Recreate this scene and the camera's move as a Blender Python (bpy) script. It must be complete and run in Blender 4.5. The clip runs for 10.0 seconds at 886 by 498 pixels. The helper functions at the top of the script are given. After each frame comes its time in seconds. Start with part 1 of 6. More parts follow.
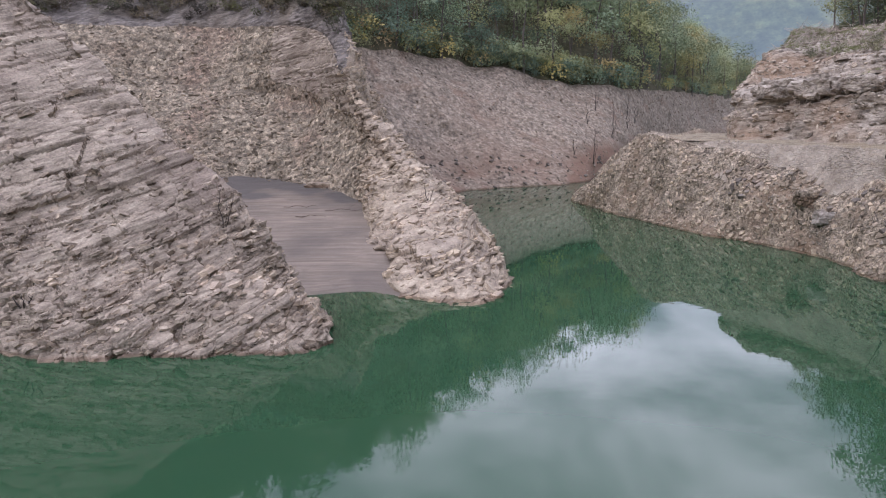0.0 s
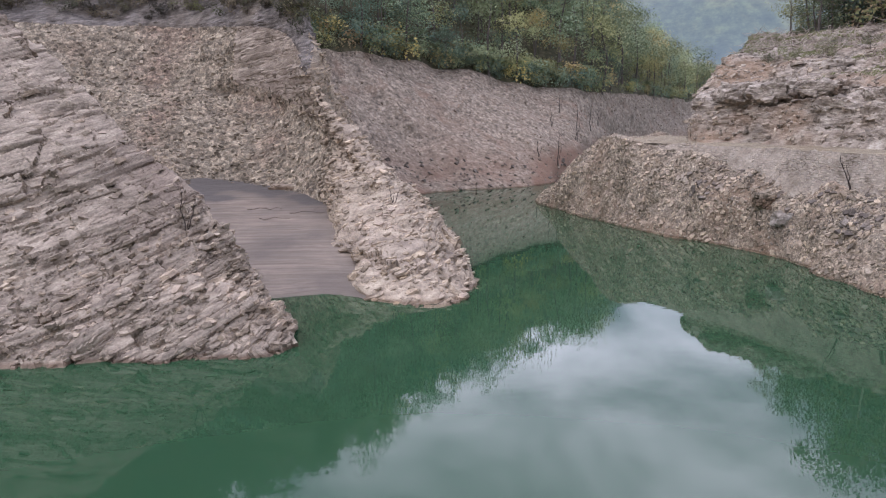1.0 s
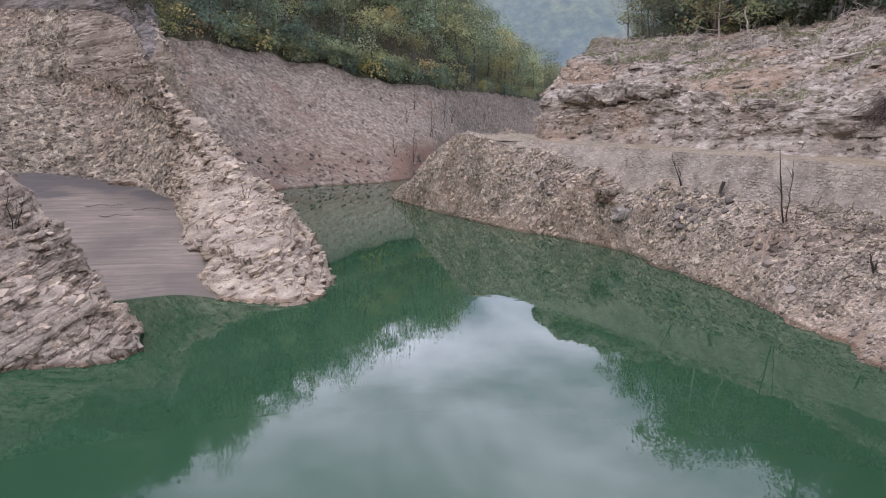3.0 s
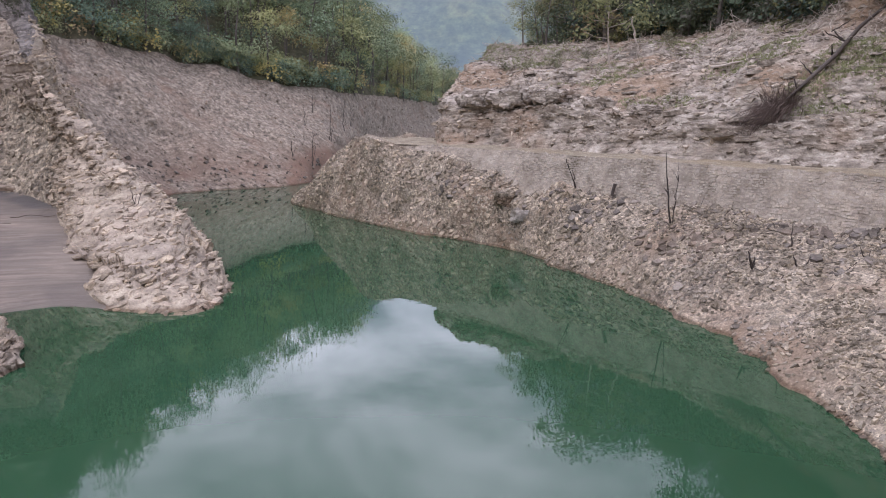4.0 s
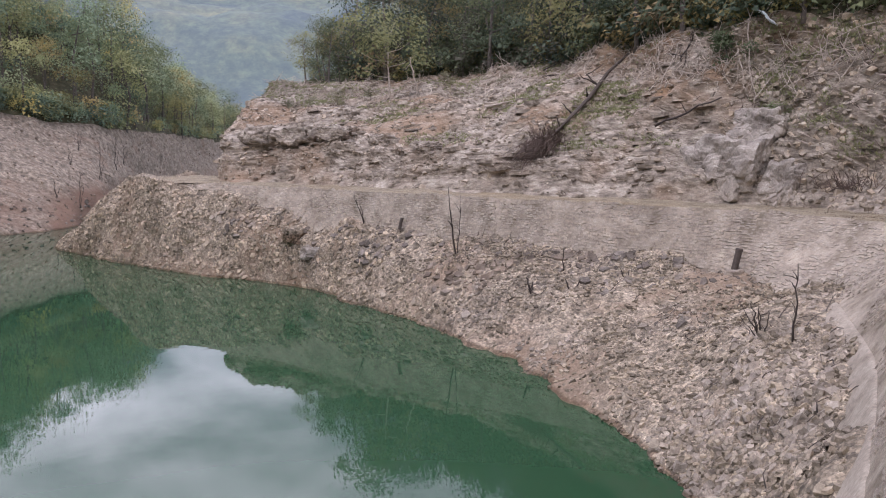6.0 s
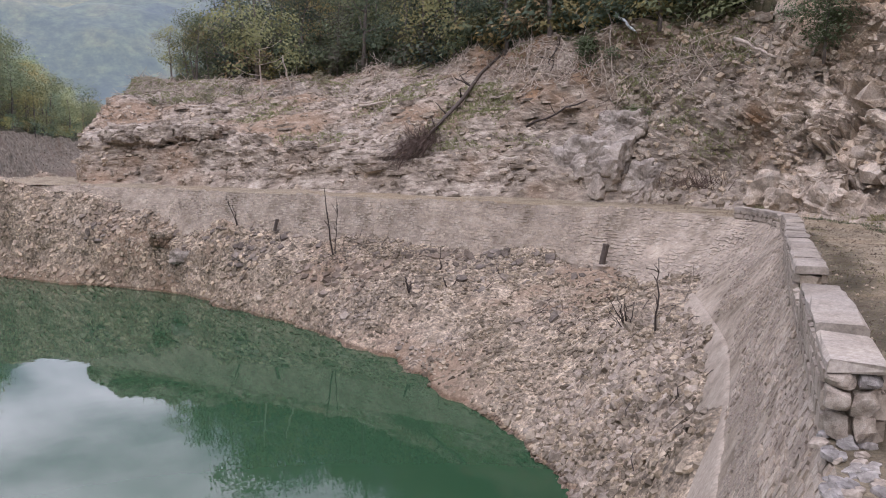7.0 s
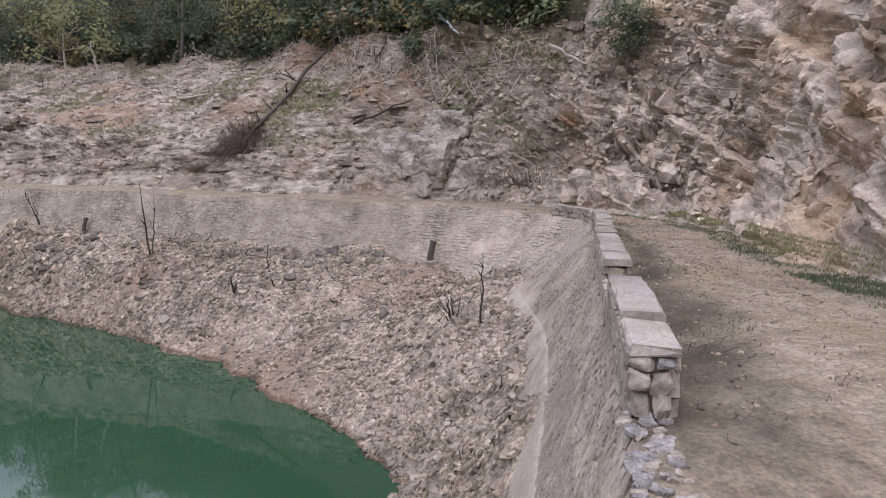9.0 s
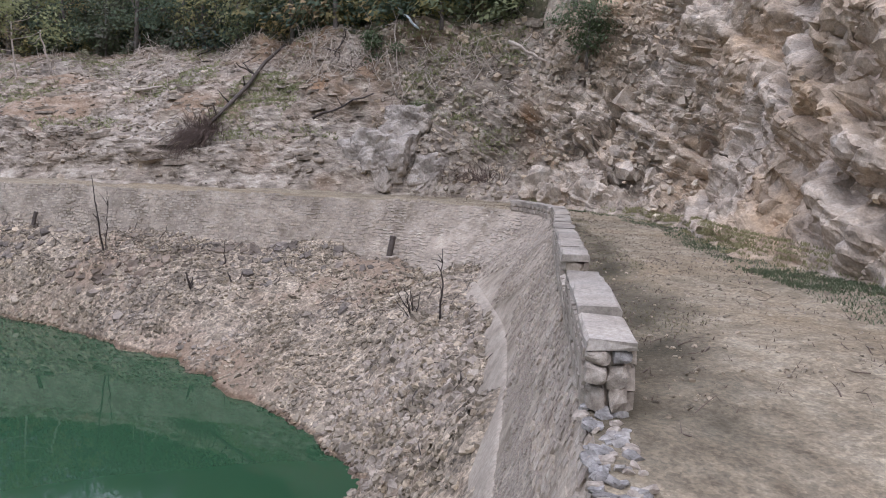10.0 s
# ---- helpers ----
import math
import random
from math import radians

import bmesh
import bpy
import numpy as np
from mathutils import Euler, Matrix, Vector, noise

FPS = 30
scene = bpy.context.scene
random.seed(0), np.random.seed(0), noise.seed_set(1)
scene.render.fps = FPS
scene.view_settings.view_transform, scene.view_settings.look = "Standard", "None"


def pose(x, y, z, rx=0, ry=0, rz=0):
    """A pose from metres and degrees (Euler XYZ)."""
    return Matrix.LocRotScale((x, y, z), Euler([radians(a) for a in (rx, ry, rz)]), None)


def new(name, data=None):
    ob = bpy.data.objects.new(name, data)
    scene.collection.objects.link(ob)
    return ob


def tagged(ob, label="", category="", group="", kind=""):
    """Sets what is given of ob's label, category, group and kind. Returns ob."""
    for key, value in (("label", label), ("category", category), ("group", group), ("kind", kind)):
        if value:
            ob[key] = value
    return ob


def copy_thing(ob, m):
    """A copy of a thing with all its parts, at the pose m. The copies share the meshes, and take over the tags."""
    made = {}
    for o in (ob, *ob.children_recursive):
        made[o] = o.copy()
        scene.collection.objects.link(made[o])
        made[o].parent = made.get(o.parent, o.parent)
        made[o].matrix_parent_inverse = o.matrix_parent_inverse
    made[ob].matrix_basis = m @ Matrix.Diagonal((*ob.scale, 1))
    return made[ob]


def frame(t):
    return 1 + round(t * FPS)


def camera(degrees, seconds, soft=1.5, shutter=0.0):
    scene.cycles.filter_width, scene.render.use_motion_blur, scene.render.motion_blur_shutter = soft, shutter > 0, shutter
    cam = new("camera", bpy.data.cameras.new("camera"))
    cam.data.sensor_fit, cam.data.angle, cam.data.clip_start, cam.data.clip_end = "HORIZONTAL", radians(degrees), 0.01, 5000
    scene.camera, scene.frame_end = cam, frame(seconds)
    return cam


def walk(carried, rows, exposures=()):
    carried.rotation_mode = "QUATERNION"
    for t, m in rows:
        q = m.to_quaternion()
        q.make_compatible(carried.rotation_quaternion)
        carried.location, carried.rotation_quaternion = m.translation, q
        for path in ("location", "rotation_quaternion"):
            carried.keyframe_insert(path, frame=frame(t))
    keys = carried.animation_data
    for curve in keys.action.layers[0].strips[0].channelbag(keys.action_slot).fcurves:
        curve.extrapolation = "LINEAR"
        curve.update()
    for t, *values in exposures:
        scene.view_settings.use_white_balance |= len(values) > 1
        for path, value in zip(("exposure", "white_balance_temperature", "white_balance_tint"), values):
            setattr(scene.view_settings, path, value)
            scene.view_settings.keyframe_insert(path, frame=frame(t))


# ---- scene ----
FOV = 60.36
cam = camera(FOV, 10.0, 1.05)
EYE = Vector((0.0, 0.0, 6.4))
ARM = 0.15
# seconds, yaw, pitch, roll: a slow pan to the right from the end of the broken parapet
ROWS = [
    (0.0, 0.09, -10.34, 0.57),
    (0.5, -1.12, -10.32, 0.49),
    (1.0, -2.49, -10.21, 0.34),
    (1.5, -4.51, -10.06, 0.07),
    (2.0, -6.50, -10.07, -0.11),
    (2.5, -9.66, -10.26, -0.43),
    (4.0, -20.58, -10.08, -1.20),
    (4.5, -24.75, -9.15, -1.00),
    (5.0, -28.99, -8.39, -0.88),
    (6.5, -40.54, -6.85, -0.87),
    (7.0, -45.55, -6.96, -0.90),
    (7.5, -50.22, -6.91, -1.26),
    (8.0, -53.52, -6.75, -1.44),
    (8.5, -55.84, -6.72, -1.51),
    (9.0, -58.29, -6.86, -1.67),
    (9.5, -59.96, -7.01, -1.88),
    (10.0, -61.26, -7.11, -2.12),
]
END = radians(ROWS[-1][1])


def eye_at(yaw):
    a = radians(yaw)
    return EYE + ARM * Vector((-math.sin(a) + math.sin(END), math.cos(a) - math.cos(END), 0))


walk(cam, [(t, pose(*eye_at(yaw), 90 + pitch, roll, yaw)) for t, yaw, pitch, roll in ROWS], [(0, 0.0, 6000, 18), (4.5, 0.0, 6030, 19), (6.5, 0.0, 6250, 20), (8.2, 0.0, 6300, 20), (9.0, 0.0, 6060, 18), (10, 0.0, 5880, 14)])

# ---- world and sun ----
SUN_UP, SUN_AT = 50.0, 250.0
world = bpy.data.worlds.new("overcast_sky")
scene.world = world
world.use_nodes = True
wt = world.node_tree
wt.nodes.clear()


def wnode(kind, **values):
    n = wt.nodes.new(kind)
    for k, v in values.items():
        n.inputs[k].default_value = v
    return n


sky = wt.nodes.new("ShaderNodeTexSky")
sky.sky_type, sky.sun_disc = "NISHITA", False
sky.sun_elevation, sky.sun_rotation = radians(SUN_UP), radians(SUN_AT)
sky.dust_density, sky.air_density = 4.0, 1.5
coord = wt.nodes.new("ShaderNodeTexCoord")
stretch = wt.nodes.new("ShaderNodeMapping")
stretch.inputs["Scale"].default_value = (1.0, 1.0, 2.2)
clouds = wnode("ShaderNodeTexNoise", Scale=2.6, Detail=6.0, Roughness=0.5, Distortion=0.3)
ramp = wt.nodes.new("ShaderNodeValToRGB")
ramp.color_ramp.elements[0].position, ramp.color_ramp.elements[0].color = 0.42, (6.5, 7.2, 8.8, 1)
ramp.color_ramp.elements[1].position, ramp.color_ramp.elements[1].color = 0.62, (28.0, 27.4, 30.4, 1)
veil = wt.nodes.new("ShaderNodeMix")
veil.data_type = "RGBA"
veil.inputs["Factor"].default_value = 0.88
back = wnode("ShaderNodeBackground", Strength=0.12)
wout = wt.nodes.new("ShaderNodeOutputWorld")
wt.links.new(coord.outputs["Generated"], stretch.inputs["Vector"])
wt.links.new(stretch.outputs["Vector"], clouds.inputs["Vector"])
wt.links.new(clouds.outputs["Fac"], ramp.inputs["Fac"])
wt.links.new(sky.outputs["Color"], veil.inputs["A"])
wt.links.new(ramp.outputs["Color"], veil.inputs["B"])
wt.links.new(veil.outputs["Result"], back.inputs["Color"])
wt.links.new(back.outputs["Background"], wout.inputs["Surface"])
sun_data = bpy.data.lights.new("sun", "SUN")
sun_data.energy, sun_data.angle, sun_data.color = 0.95, radians(30), (1.0, 0.96, 0.9)
sun = new("sun", sun_data)
sun.matrix_world = pose(0, 0, 60, 90 - SUN_UP, 0, 180 - SUN_AT)


# ---- noise on arrays ----
def vnoise(p, seed=0):
    """Smooth value noise in -1..1 for an (n, 3) array."""
    i = np.floor(p).astype(np.int64)
    f = p - i
    f = f * f * f * (f * (f * 6 - 15) + 10)
    total = np.zeros(len(p))
    for dx in (0, 1):
        for dy in (0, 1):
            for dz in (0, 1):
                n = (i[:, 0] + dx) * 374761393 + (i[:, 1] + dy) * 668265263 + (i[:, 2] + dz) * 2147483647 + seed * 1274126177
                n = (n ^ (n >> 13)) * 1274126177 & 0x7FFFFFFF
                n = ((n ^ (n >> 16)) & 0xFFFF) / 32767.5 - 1
                w = (f[:, 0] if dx else 1 - f[:, 0]) * (f[:, 1] if dy else 1 - f[:, 1]) * (f[:, 2] if dz else 1 - f[:, 2])
                total += n * w
    return total


def fbm(p, octaves=4, seed=0, gain=0.5):
    total, amp = np.zeros(len(p)), 1.0
    for k in range(octaves):
        total += amp * vnoise(p * 2.0**k, seed + 7 * k)
        amp *= gain
    return total


# ---- materials ----
def material(name):
    m = bpy.data.materials.new(name)
    m.use_nodes = True
    return m, m.node_tree, m.node_tree.nodes["Principled BSDF"]


def node(nt, kind, **values):
    n = nt.nodes.new(kind)
    for k, v in values.items():
        n.inputs[k.replace("_", " ")].default_value = v
    return n


def colour_ramp(nt, fac, stops):
    r = nt.nodes.new("ShaderNodeValToRGB")
    while len(r.color_ramp.elements) < len(stops):
        r.color_ramp.elements.new(0.5)
    for e, (at, c) in zip(r.color_ramp.elements, stops):
        e.position, e.color = at, (*c, 1)
    nt.links.new(fac, r.inputs["Fac"])
    return r.outputs["Color"]


def mix(nt, fac, a, b, how="MIX"):
    n = nt.nodes.new("ShaderNodeMix")
    n.data_type, n.blend_type = "RGBA", how
    for socket, v in (("Factor", fac), ("A", a), ("B", b)):
        if isinstance(v, (int, float)):
            n.inputs[socket].default_value = v
        elif isinstance(v, tuple):
            n.inputs[socket].default_value = (*v, 1)
        else:
            nt.links.new(v, n.inputs[socket])
    return n.outputs["Result"]


def rock(name, stops, patch=(0.3, 0.2, 0.13), patch_at=0.62, scale=1.0, per_piece=0.0, island=False, squash=3.0, tilt=(0.0, 0.0), bump=0.3, wet=False, blotches=1.0, stain=None, gravel=0.0, pebble=0.75):
    """Bedded rock or rubble: layered grain, stains in patches, pits, and a tint of its own for each piece."""
    m, nt, bsdf = material(name)
    at = nt.nodes.new("ShaderNodeTexCoord").outputs["Object"]
    turn = nt.nodes.new("ShaderNodeMapping")
    turn.vector_type = "TEXTURE"
    turn.inputs["Rotation"].default_value = (radians(tilt[0]), radians(tilt[1]), 0)
    turn.inputs["Scale"].default_value = (1, 1, 1 / squash)
    nt.links.new(at, turn.inputs["Vector"])
    beds = node(nt, "ShaderNodeTexNoise", Scale=1.6 * scale, Detail=9.0, Roughness=0.62)
    nt.links.new(turn.outputs["Vector"], beds.inputs["Vector"])
    col = colour_ramp(nt, beds.outputs["Fac"], stops)
    big = node(nt, "ShaderNodeTexNoise", Scale=0.22 * scale, Detail=4.0, Roughness=0.55)
    nt.links.new(at, big.inputs["Vector"])
    spot = colour_ramp(nt, big.outputs["Fac"], [(patch_at - 0.12, (0, 0, 0)), (patch_at + 0.1, (0.75, 0.75, 0.75))])
    col = mix(nt, spot, col, patch)
    blotch = node(nt, "ShaderNodeTexNoise", Scale=0.85, Detail=5.0, Roughness=0.6)
    nt.links.new(at, blotch.inputs["Vector"])
    col = mix(nt, blotches, col, colour_ramp(nt, blotch.outputs["Fac"], [(0.34, (0.62, 0.6, 0.56)), (0.5, (1.0, 0.99, 0.97)), (0.66, (1.22, 1.2, 1.17))]), "MULTIPLY")
    fine = node(nt, "ShaderNodeTexNoise", Scale=14.0 * scale, Detail=5.0, Roughness=0.7)
    nt.links.new(at, fine.inputs["Vector"])
    grain = colour_ramp(nt, fine.outputs["Fac"], [(0.32, (0.5, 0.5, 0.5)), (0.68, (1.35, 1.35, 1.35))])
    col = mix(nt, 0.6, col, grain, "MULTIPLY")
    pebbles = None
    if gravel:
        # small stones, each with a shade of its own
        for size in (gravel, 2.4 * gravel):
            cells = node(nt, "ShaderNodeTexVoronoi", Scale=size, Randomness=1.0)
            nt.links.new(at, cells.inputs["Vector"])
            shade = nt.nodes.new("ShaderNodeSeparateColor")
            nt.links.new(cells.outputs["Color"], shade.inputs["Color"])
            col = mix(nt, pebble, col, colour_ramp(nt, shade.outputs["Red"], [(0.0, (0.5, 0.5, 0.5)), (0.5, (0.95, 0.94, 0.92)), (1.0, (1.5, 1.46, 1.4))]), "MULTIPLY")
            pebbles = pebbles or cells.outputs["Distance"]
    if stain:
        # soil or moss of another colour, spread by the mesh's own value
        spread = nt.nodes.new("ShaderNodeAttribute")
        spread.attribute_name = "stain"
        col = mix(nt, spread.outputs["Fac"], col, mix(nt, 0.8, stain, grain, "MULTIPLY"))
    if per_piece:
        info = nt.nodes.new("ShaderNodeNewGeometry").outputs["Random Per Island"] if island else nt.nodes.new("ShaderNodeObjectInfo").outputs["Random"]
        lo, hi = 1 - per_piece, 1 + per_piece * 0.8
        col = mix(nt, 1.0, col, colour_ramp(nt, info, [(0, (lo, lo * 0.98, lo * 0.96)), (0.5, (1, 1, 1)), (1, (hi, hi * 0.97, hi * 0.92))]), "MULTIPLY")
    nt.links.new(col, bsdf.inputs["Base Color"])
    bsdf.inputs["Roughness"].default_value = 0.92
    if wet:
        # a dark damp line just above the water
        level = nt.nodes.new("ShaderNodeSeparateXYZ")
        nt.links.new(at, level.inputs["Vector"])
        wave = nt.nodes.new("ShaderNodeMath")
        wave.operation = "MULTIPLY_ADD"
        wave.inputs[1].default_value = -0.12
        nt.links.new(blotch.outputs["Fac"], wave.inputs[0])
        nt.links.new(level.outputs["Z"], wave.inputs[2])
        damp = colour_ramp(nt, wave.outputs[0], [(0.0, (0.6, 0.54, 0.5)), (0.06, (1, 1, 1))])
        col = mix(nt, 1.0, col, damp, "MULTIPLY")
        nt.links.new(col, bsdf.inputs["Base Color"])
    bsdf.inputs["Specular IOR Level"].default_value = 0.2
    mid = node(nt, "ShaderNodeTexNoise", Scale=5.0 * scale, Detail=8.0, Roughness=0.68)
    nt.links.new(turn.outputs["Vector"], mid.inputs["Vector"])
    b = node(nt, "ShaderNodeBump", Strength=bump, Distance=0.12 / scale)
    height = mid.outputs["Fac"]
    nt.links.new(height, b.inputs["Height"])
    last = b
    if pebbles:
        last = node(nt, "ShaderNodeBump", Strength=0.8 * pebble, Distance=0.35 / gravel)
        last.invert = True
        nt.links.new(pebbles, last.inputs["Height"])
        nt.links.new(b.outputs["Normal"], last.inputs["Normal"])
    nt.links.new(last.outputs["Normal"], bsdf.inputs["Normal"])
    return m


GREY_PINK = [(0.32, (0.18, 0.147, 0.118)), (0.5, (0.335, 0.279, 0.222)), (0.7, (0.48, 0.413, 0.328))]
PALE = [(0.32, (0.213, 0.173, 0.136)), (0.5, (0.374, 0.309, 0.236)), (0.7, (0.519, 0.443, 0.341))]
OCHRE = [(0.34, (0.135, 0.116, 0.096)), (0.5, (0.305, 0.26, 0.213)), (0.68, (0.49, 0.442, 0.372))]
DARK = [(0.34, (0.125, 0.105, 0.085)), (0.5, (0.266, 0.218, 0.171)), (0.68, (0.405, 0.348, 0.282))]
BANK = [(0.3, (0.15, 0.126, 0.098)), (0.5, (0.27, 0.229, 0.176)), (0.7, (0.415, 0.361, 0.285))]
SCREE = [(0.32, (0.159, 0.132, 0.102)), (0.5, (0.251, 0.213, 0.164)), (0.7, (0.371, 0.326, 0.255))]
SOIL = [(0.32, (0.145, 0.122, 0.096)), (0.5, (0.282, 0.238, 0.186)), (0.7, (0.43, 0.374, 0.3))]
M_SHALE = rock("bedded_shale", GREY_PINK, (0.2, 0.155, 0.125), tilt=(6, -16), squash=6.0, bump=0.25, wet=True, blotches=0.5)
M_SHALE_PIECE = rock("shale_slab", GREY_PINK, (0.4, 0.33, 0.27), per_piece=0.3, island=True, scale=1.4, wet=True)
M_RIDGE = rock("pale_ridge_rock", PALE, (0.3, 0.25, 0.21), tilt=(6, -13), squash=4.0, bump=0.25, wet=True, blotches=0.5)
M_RIDGE_PIECE = rock("pale_rock_slab", PALE, (0.4, 0.33, 0.27), per_piece=0.3, island=True, scale=1.4, wet=True)
M_SCREE = rock("scree", SCREE, (0.2, 0.14, 0.11), squash=1.4, blotches=0.5, gravel=4.0)
M_RIM = rock("dark_bedded_rim", [(0.3, (0.075, 0.066, 0.06)), (0.5, (0.16, 0.142, 0.128)), (0.7, (0.27, 0.24, 0.215))], (0.15, 0.12, 0.085), tilt=(6, -13), squash=5.0)
M_SCREE_PIECE = rock("scree_stone", SCREE, (0.28, 0.24, 0.2), per_piece=0.35, island=True, scale=1.4)
M_BANK = rock("bank_rubble", SOIL, (0.24, 0.17, 0.13), squash=1.3, patch_at=0.66, wet=True, bump=0.3, blotches=0.4, stain=(0.25, 0.18, 0.125), gravel=9.0)
M_BANK_PIECE = rock("bank_stone", BANK, (0.33, 0.29, 0.26), per_piece=0.5, island=True, scale=1.5, wet=True)
M_BEDROCK = rock("pale_bedrock", [(0.3, (0.18, 0.154, 0.13)), (0.5, (0.325, 0.282, 0.236)), (0.7, (0.47, 0.416, 0.355))], (0.33, 0.29, 0.25), per_piece=0.25, island=True, scale=1.6, squash=2.0, wet=True)
M_LEDGE = rock("dark_ledge", [(0.3, (0.085, 0.073, 0.063)), (0.5, (0.175, 0.152, 0.132)), (0.7, (0.28, 0.247, 0.215))], (0.2, 0.15, 0.11), per_piece=0.4, island=True, scale=1.4)
M_FAR = rock("far_bank_scree", DARK, (0.22, 0.14, 0.1), squash=1.0, scale=1.8, patch_at=0.66, bump=0.12, blotches=0.5, gravel=2.6, pebble=0.34, wet=True, stain=(0.2, 0.128, 0.09))
M_FAR_PIECE = rock("far_bank_stone", DARK, (0.3, 0.2, 0.15), per_piece=0.35, island=True, wet=True)
M_HILL = rock("hillside_rock", OCHRE, (0.26, 0.17, 0.105), patch_at=0.66, squash=3.2, tilt=(-3, -6), blotches=0.5, stain=(0.27, 0.175, 0.105))
M_HILL_PIECE = rock("hillside_slab", OCHRE, (0.45, 0.38, 0.3), per_piece=0.32, island=True, scale=1.3)
M_CLIFF = rock("cliff_rock", [(0.3, (0.28, 0.232, 0.184)), (0.5, (0.435, 0.372, 0.306)), (0.72, (0.52, 0.468, 0.407))], (0.43, 0.315, 0.205), patch_at=0.6, squash=1.3, scale=1.3, tilt=(40, 35), bump=0.5, blotches=0.45, gravel=2.0, pebble=0.32)
M_CLIFF_PIECE = rock("cliff_block", [(0.3, (0.22, 0.182, 0.14)), (0.5, (0.4, 0.344, 0.278)), (0.72, (0.55, 0.51, 0.44))], (0.36, 0.27, 0.18), per_piece=0.25, island=True, squash=1.0, scale=1.4)
M_WALL = rock("wall_stone", [(0.3, (0.23, 0.192, 0.156)), (0.5, (0.363, 0.315, 0.262)), (0.72, (0.465, 0.414, 0.35))], (0.3, 0.26, 0.22), per_piece=0.16, island=True, squash=1.0, scale=1.6, blotches=0.4)
M_MORTAR = rock("wall_mortar", [(0.3, (0.246, 0.208, 0.166)), (0.5, (0.351, 0.300, 0.242)), (0.72, (0.422, 0.375, 0.309))], (0.2, 0.175, 0.15), squash=1.0, scale=2.0)
M_APRON = rock("apron_render", [(0.3, (0.27, 0.23, 0.185)), (0.5, (0.36, 0.31, 0.252)), (0.72, (0.42, 0.37, 0.305))], (0.3, 0.26, 0.21), squash=1.0, scale=1.0, bump=0.08, blotches=0.35)
M_CAP = rock("coping_concrete", [(0.3, (0.225, 0.2, 0.17)), (0.5, (0.315, 0.282, 0.244)), (0.72, (0.37, 0.338, 0.298))], (0.36, 0.34, 0.32), per_piece=0.12, squash=1.0, scale=2.0, bump=0.25)
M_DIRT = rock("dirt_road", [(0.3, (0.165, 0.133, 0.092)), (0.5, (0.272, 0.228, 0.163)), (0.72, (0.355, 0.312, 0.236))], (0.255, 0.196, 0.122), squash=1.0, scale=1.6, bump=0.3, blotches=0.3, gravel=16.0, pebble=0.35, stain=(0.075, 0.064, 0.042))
M_FOREST_FLOOR = rock("forest_floor", [(0.3, (0.05, 0.052, 0.03)), (0.5, (0.095, 0.09, 0.055)), (0.72, (0.15, 0.13, 0.085))], (0.08, 0.09, 0.04), squash=1.0)


def silt_material():
    m, nt, bsdf = material("drying_silt")
    at = nt.nodes.new("ShaderNodeTexCoord").outputs["Object"]
    turn = nt.nodes.new("ShaderNodeMapping")
    turn.inputs["Scale"].default_value = (0.08, 1.0, 14.0)
    nt.links.new(at, turn.inputs["Vector"])
    lines = node(nt, "ShaderNodeTexNoise", Scale=1.7, Detail=6.0, Roughness=0.7)
    nt.links.new(turn.outputs["Vector"], lines.inputs["Vector"])
    col = colour_ramp(nt, lines.outputs["Fac"], [(0.32, (0.125, 0.098, 0.073)), (0.5, (0.2, 0.157, 0.119)), (0.68, (0.29, 0.233, 0.178))])
    damp = node(nt, "ShaderNodeTexNoise", Scale=0.25, Detail=3.0)
    nt.links.new(at, damp.inputs["Vector"])
    col = mix(nt, colour_ramp(nt, damp.outputs["Fac"], [(0.4, (0, 0, 0)), (0.6, (0.7, 0.7, 0.7))]), col, (0.1, 0.08, 0.064))
    band = nt.nodes.new("ShaderNodeAttribute")
    band.attribute_name = "stain"
    col = mix(nt, band.outputs["Fac"], col, (0.07, 0.06, 0.053))
    nt.links.new(col, bsdf.inputs["Base Color"])
    bsdf.inputs["Roughness"].default_value = 0.75
    b = node(nt, "ShaderNodeBump", Strength=0.4, Distance=0.05)
    nt.links.new(lines.outputs["Fac"], b.inputs["Height"])
    nt.links.new(b.outputs["Normal"], bsdf.inputs["Normal"])
    return m


def water_material():
    m, nt, bsdf = material("green_reservoir_water")
    at = nt.nodes.new("ShaderNodeTexCoord").outputs["Object"]
    cloudy = node(nt, "ShaderNodeTexNoise", Scale=0.06, Detail=3.0)
    nt.links.new(at, cloudy.inputs["Vector"])
    col = colour_ramp(nt, cloudy.outputs["Fac"], [(0.3, (0.021, 0.059, 0.029)), (0.7, (0.028, 0.07, 0.034))])
    nt.links.new(col, bsdf.inputs["Base Color"])
    bsdf.inputs["Roughness"].default_value = 0.015
    bsdf.inputs["IOR"].default_value = 1.333
    turn = nt.nodes.new("ShaderNodeMapping")
    turn.inputs["Rotation"].default_value = (0, 0, radians(25))
    turn.inputs["Scale"].default_value = (0.6, 1.6, 1.0)
    nt.links.new(at, turn.inputs["Vector"])
    ripple = node(nt, "ShaderNodeTexNoise", Scale=1.5, Detail=3.0, Roughness=0.5)
    nt.links.new(turn.outputs["Vector"], ripple.inputs["Vector"])
    b = node(nt, "ShaderNodeBump", Strength=0.008, Distance=0.1)
    nt.links.new(ripple.outputs["Fac"], b.inputs["Height"])
    nt.links.new(b.outputs["Normal"], bsdf.inputs["Normal"])
    return m


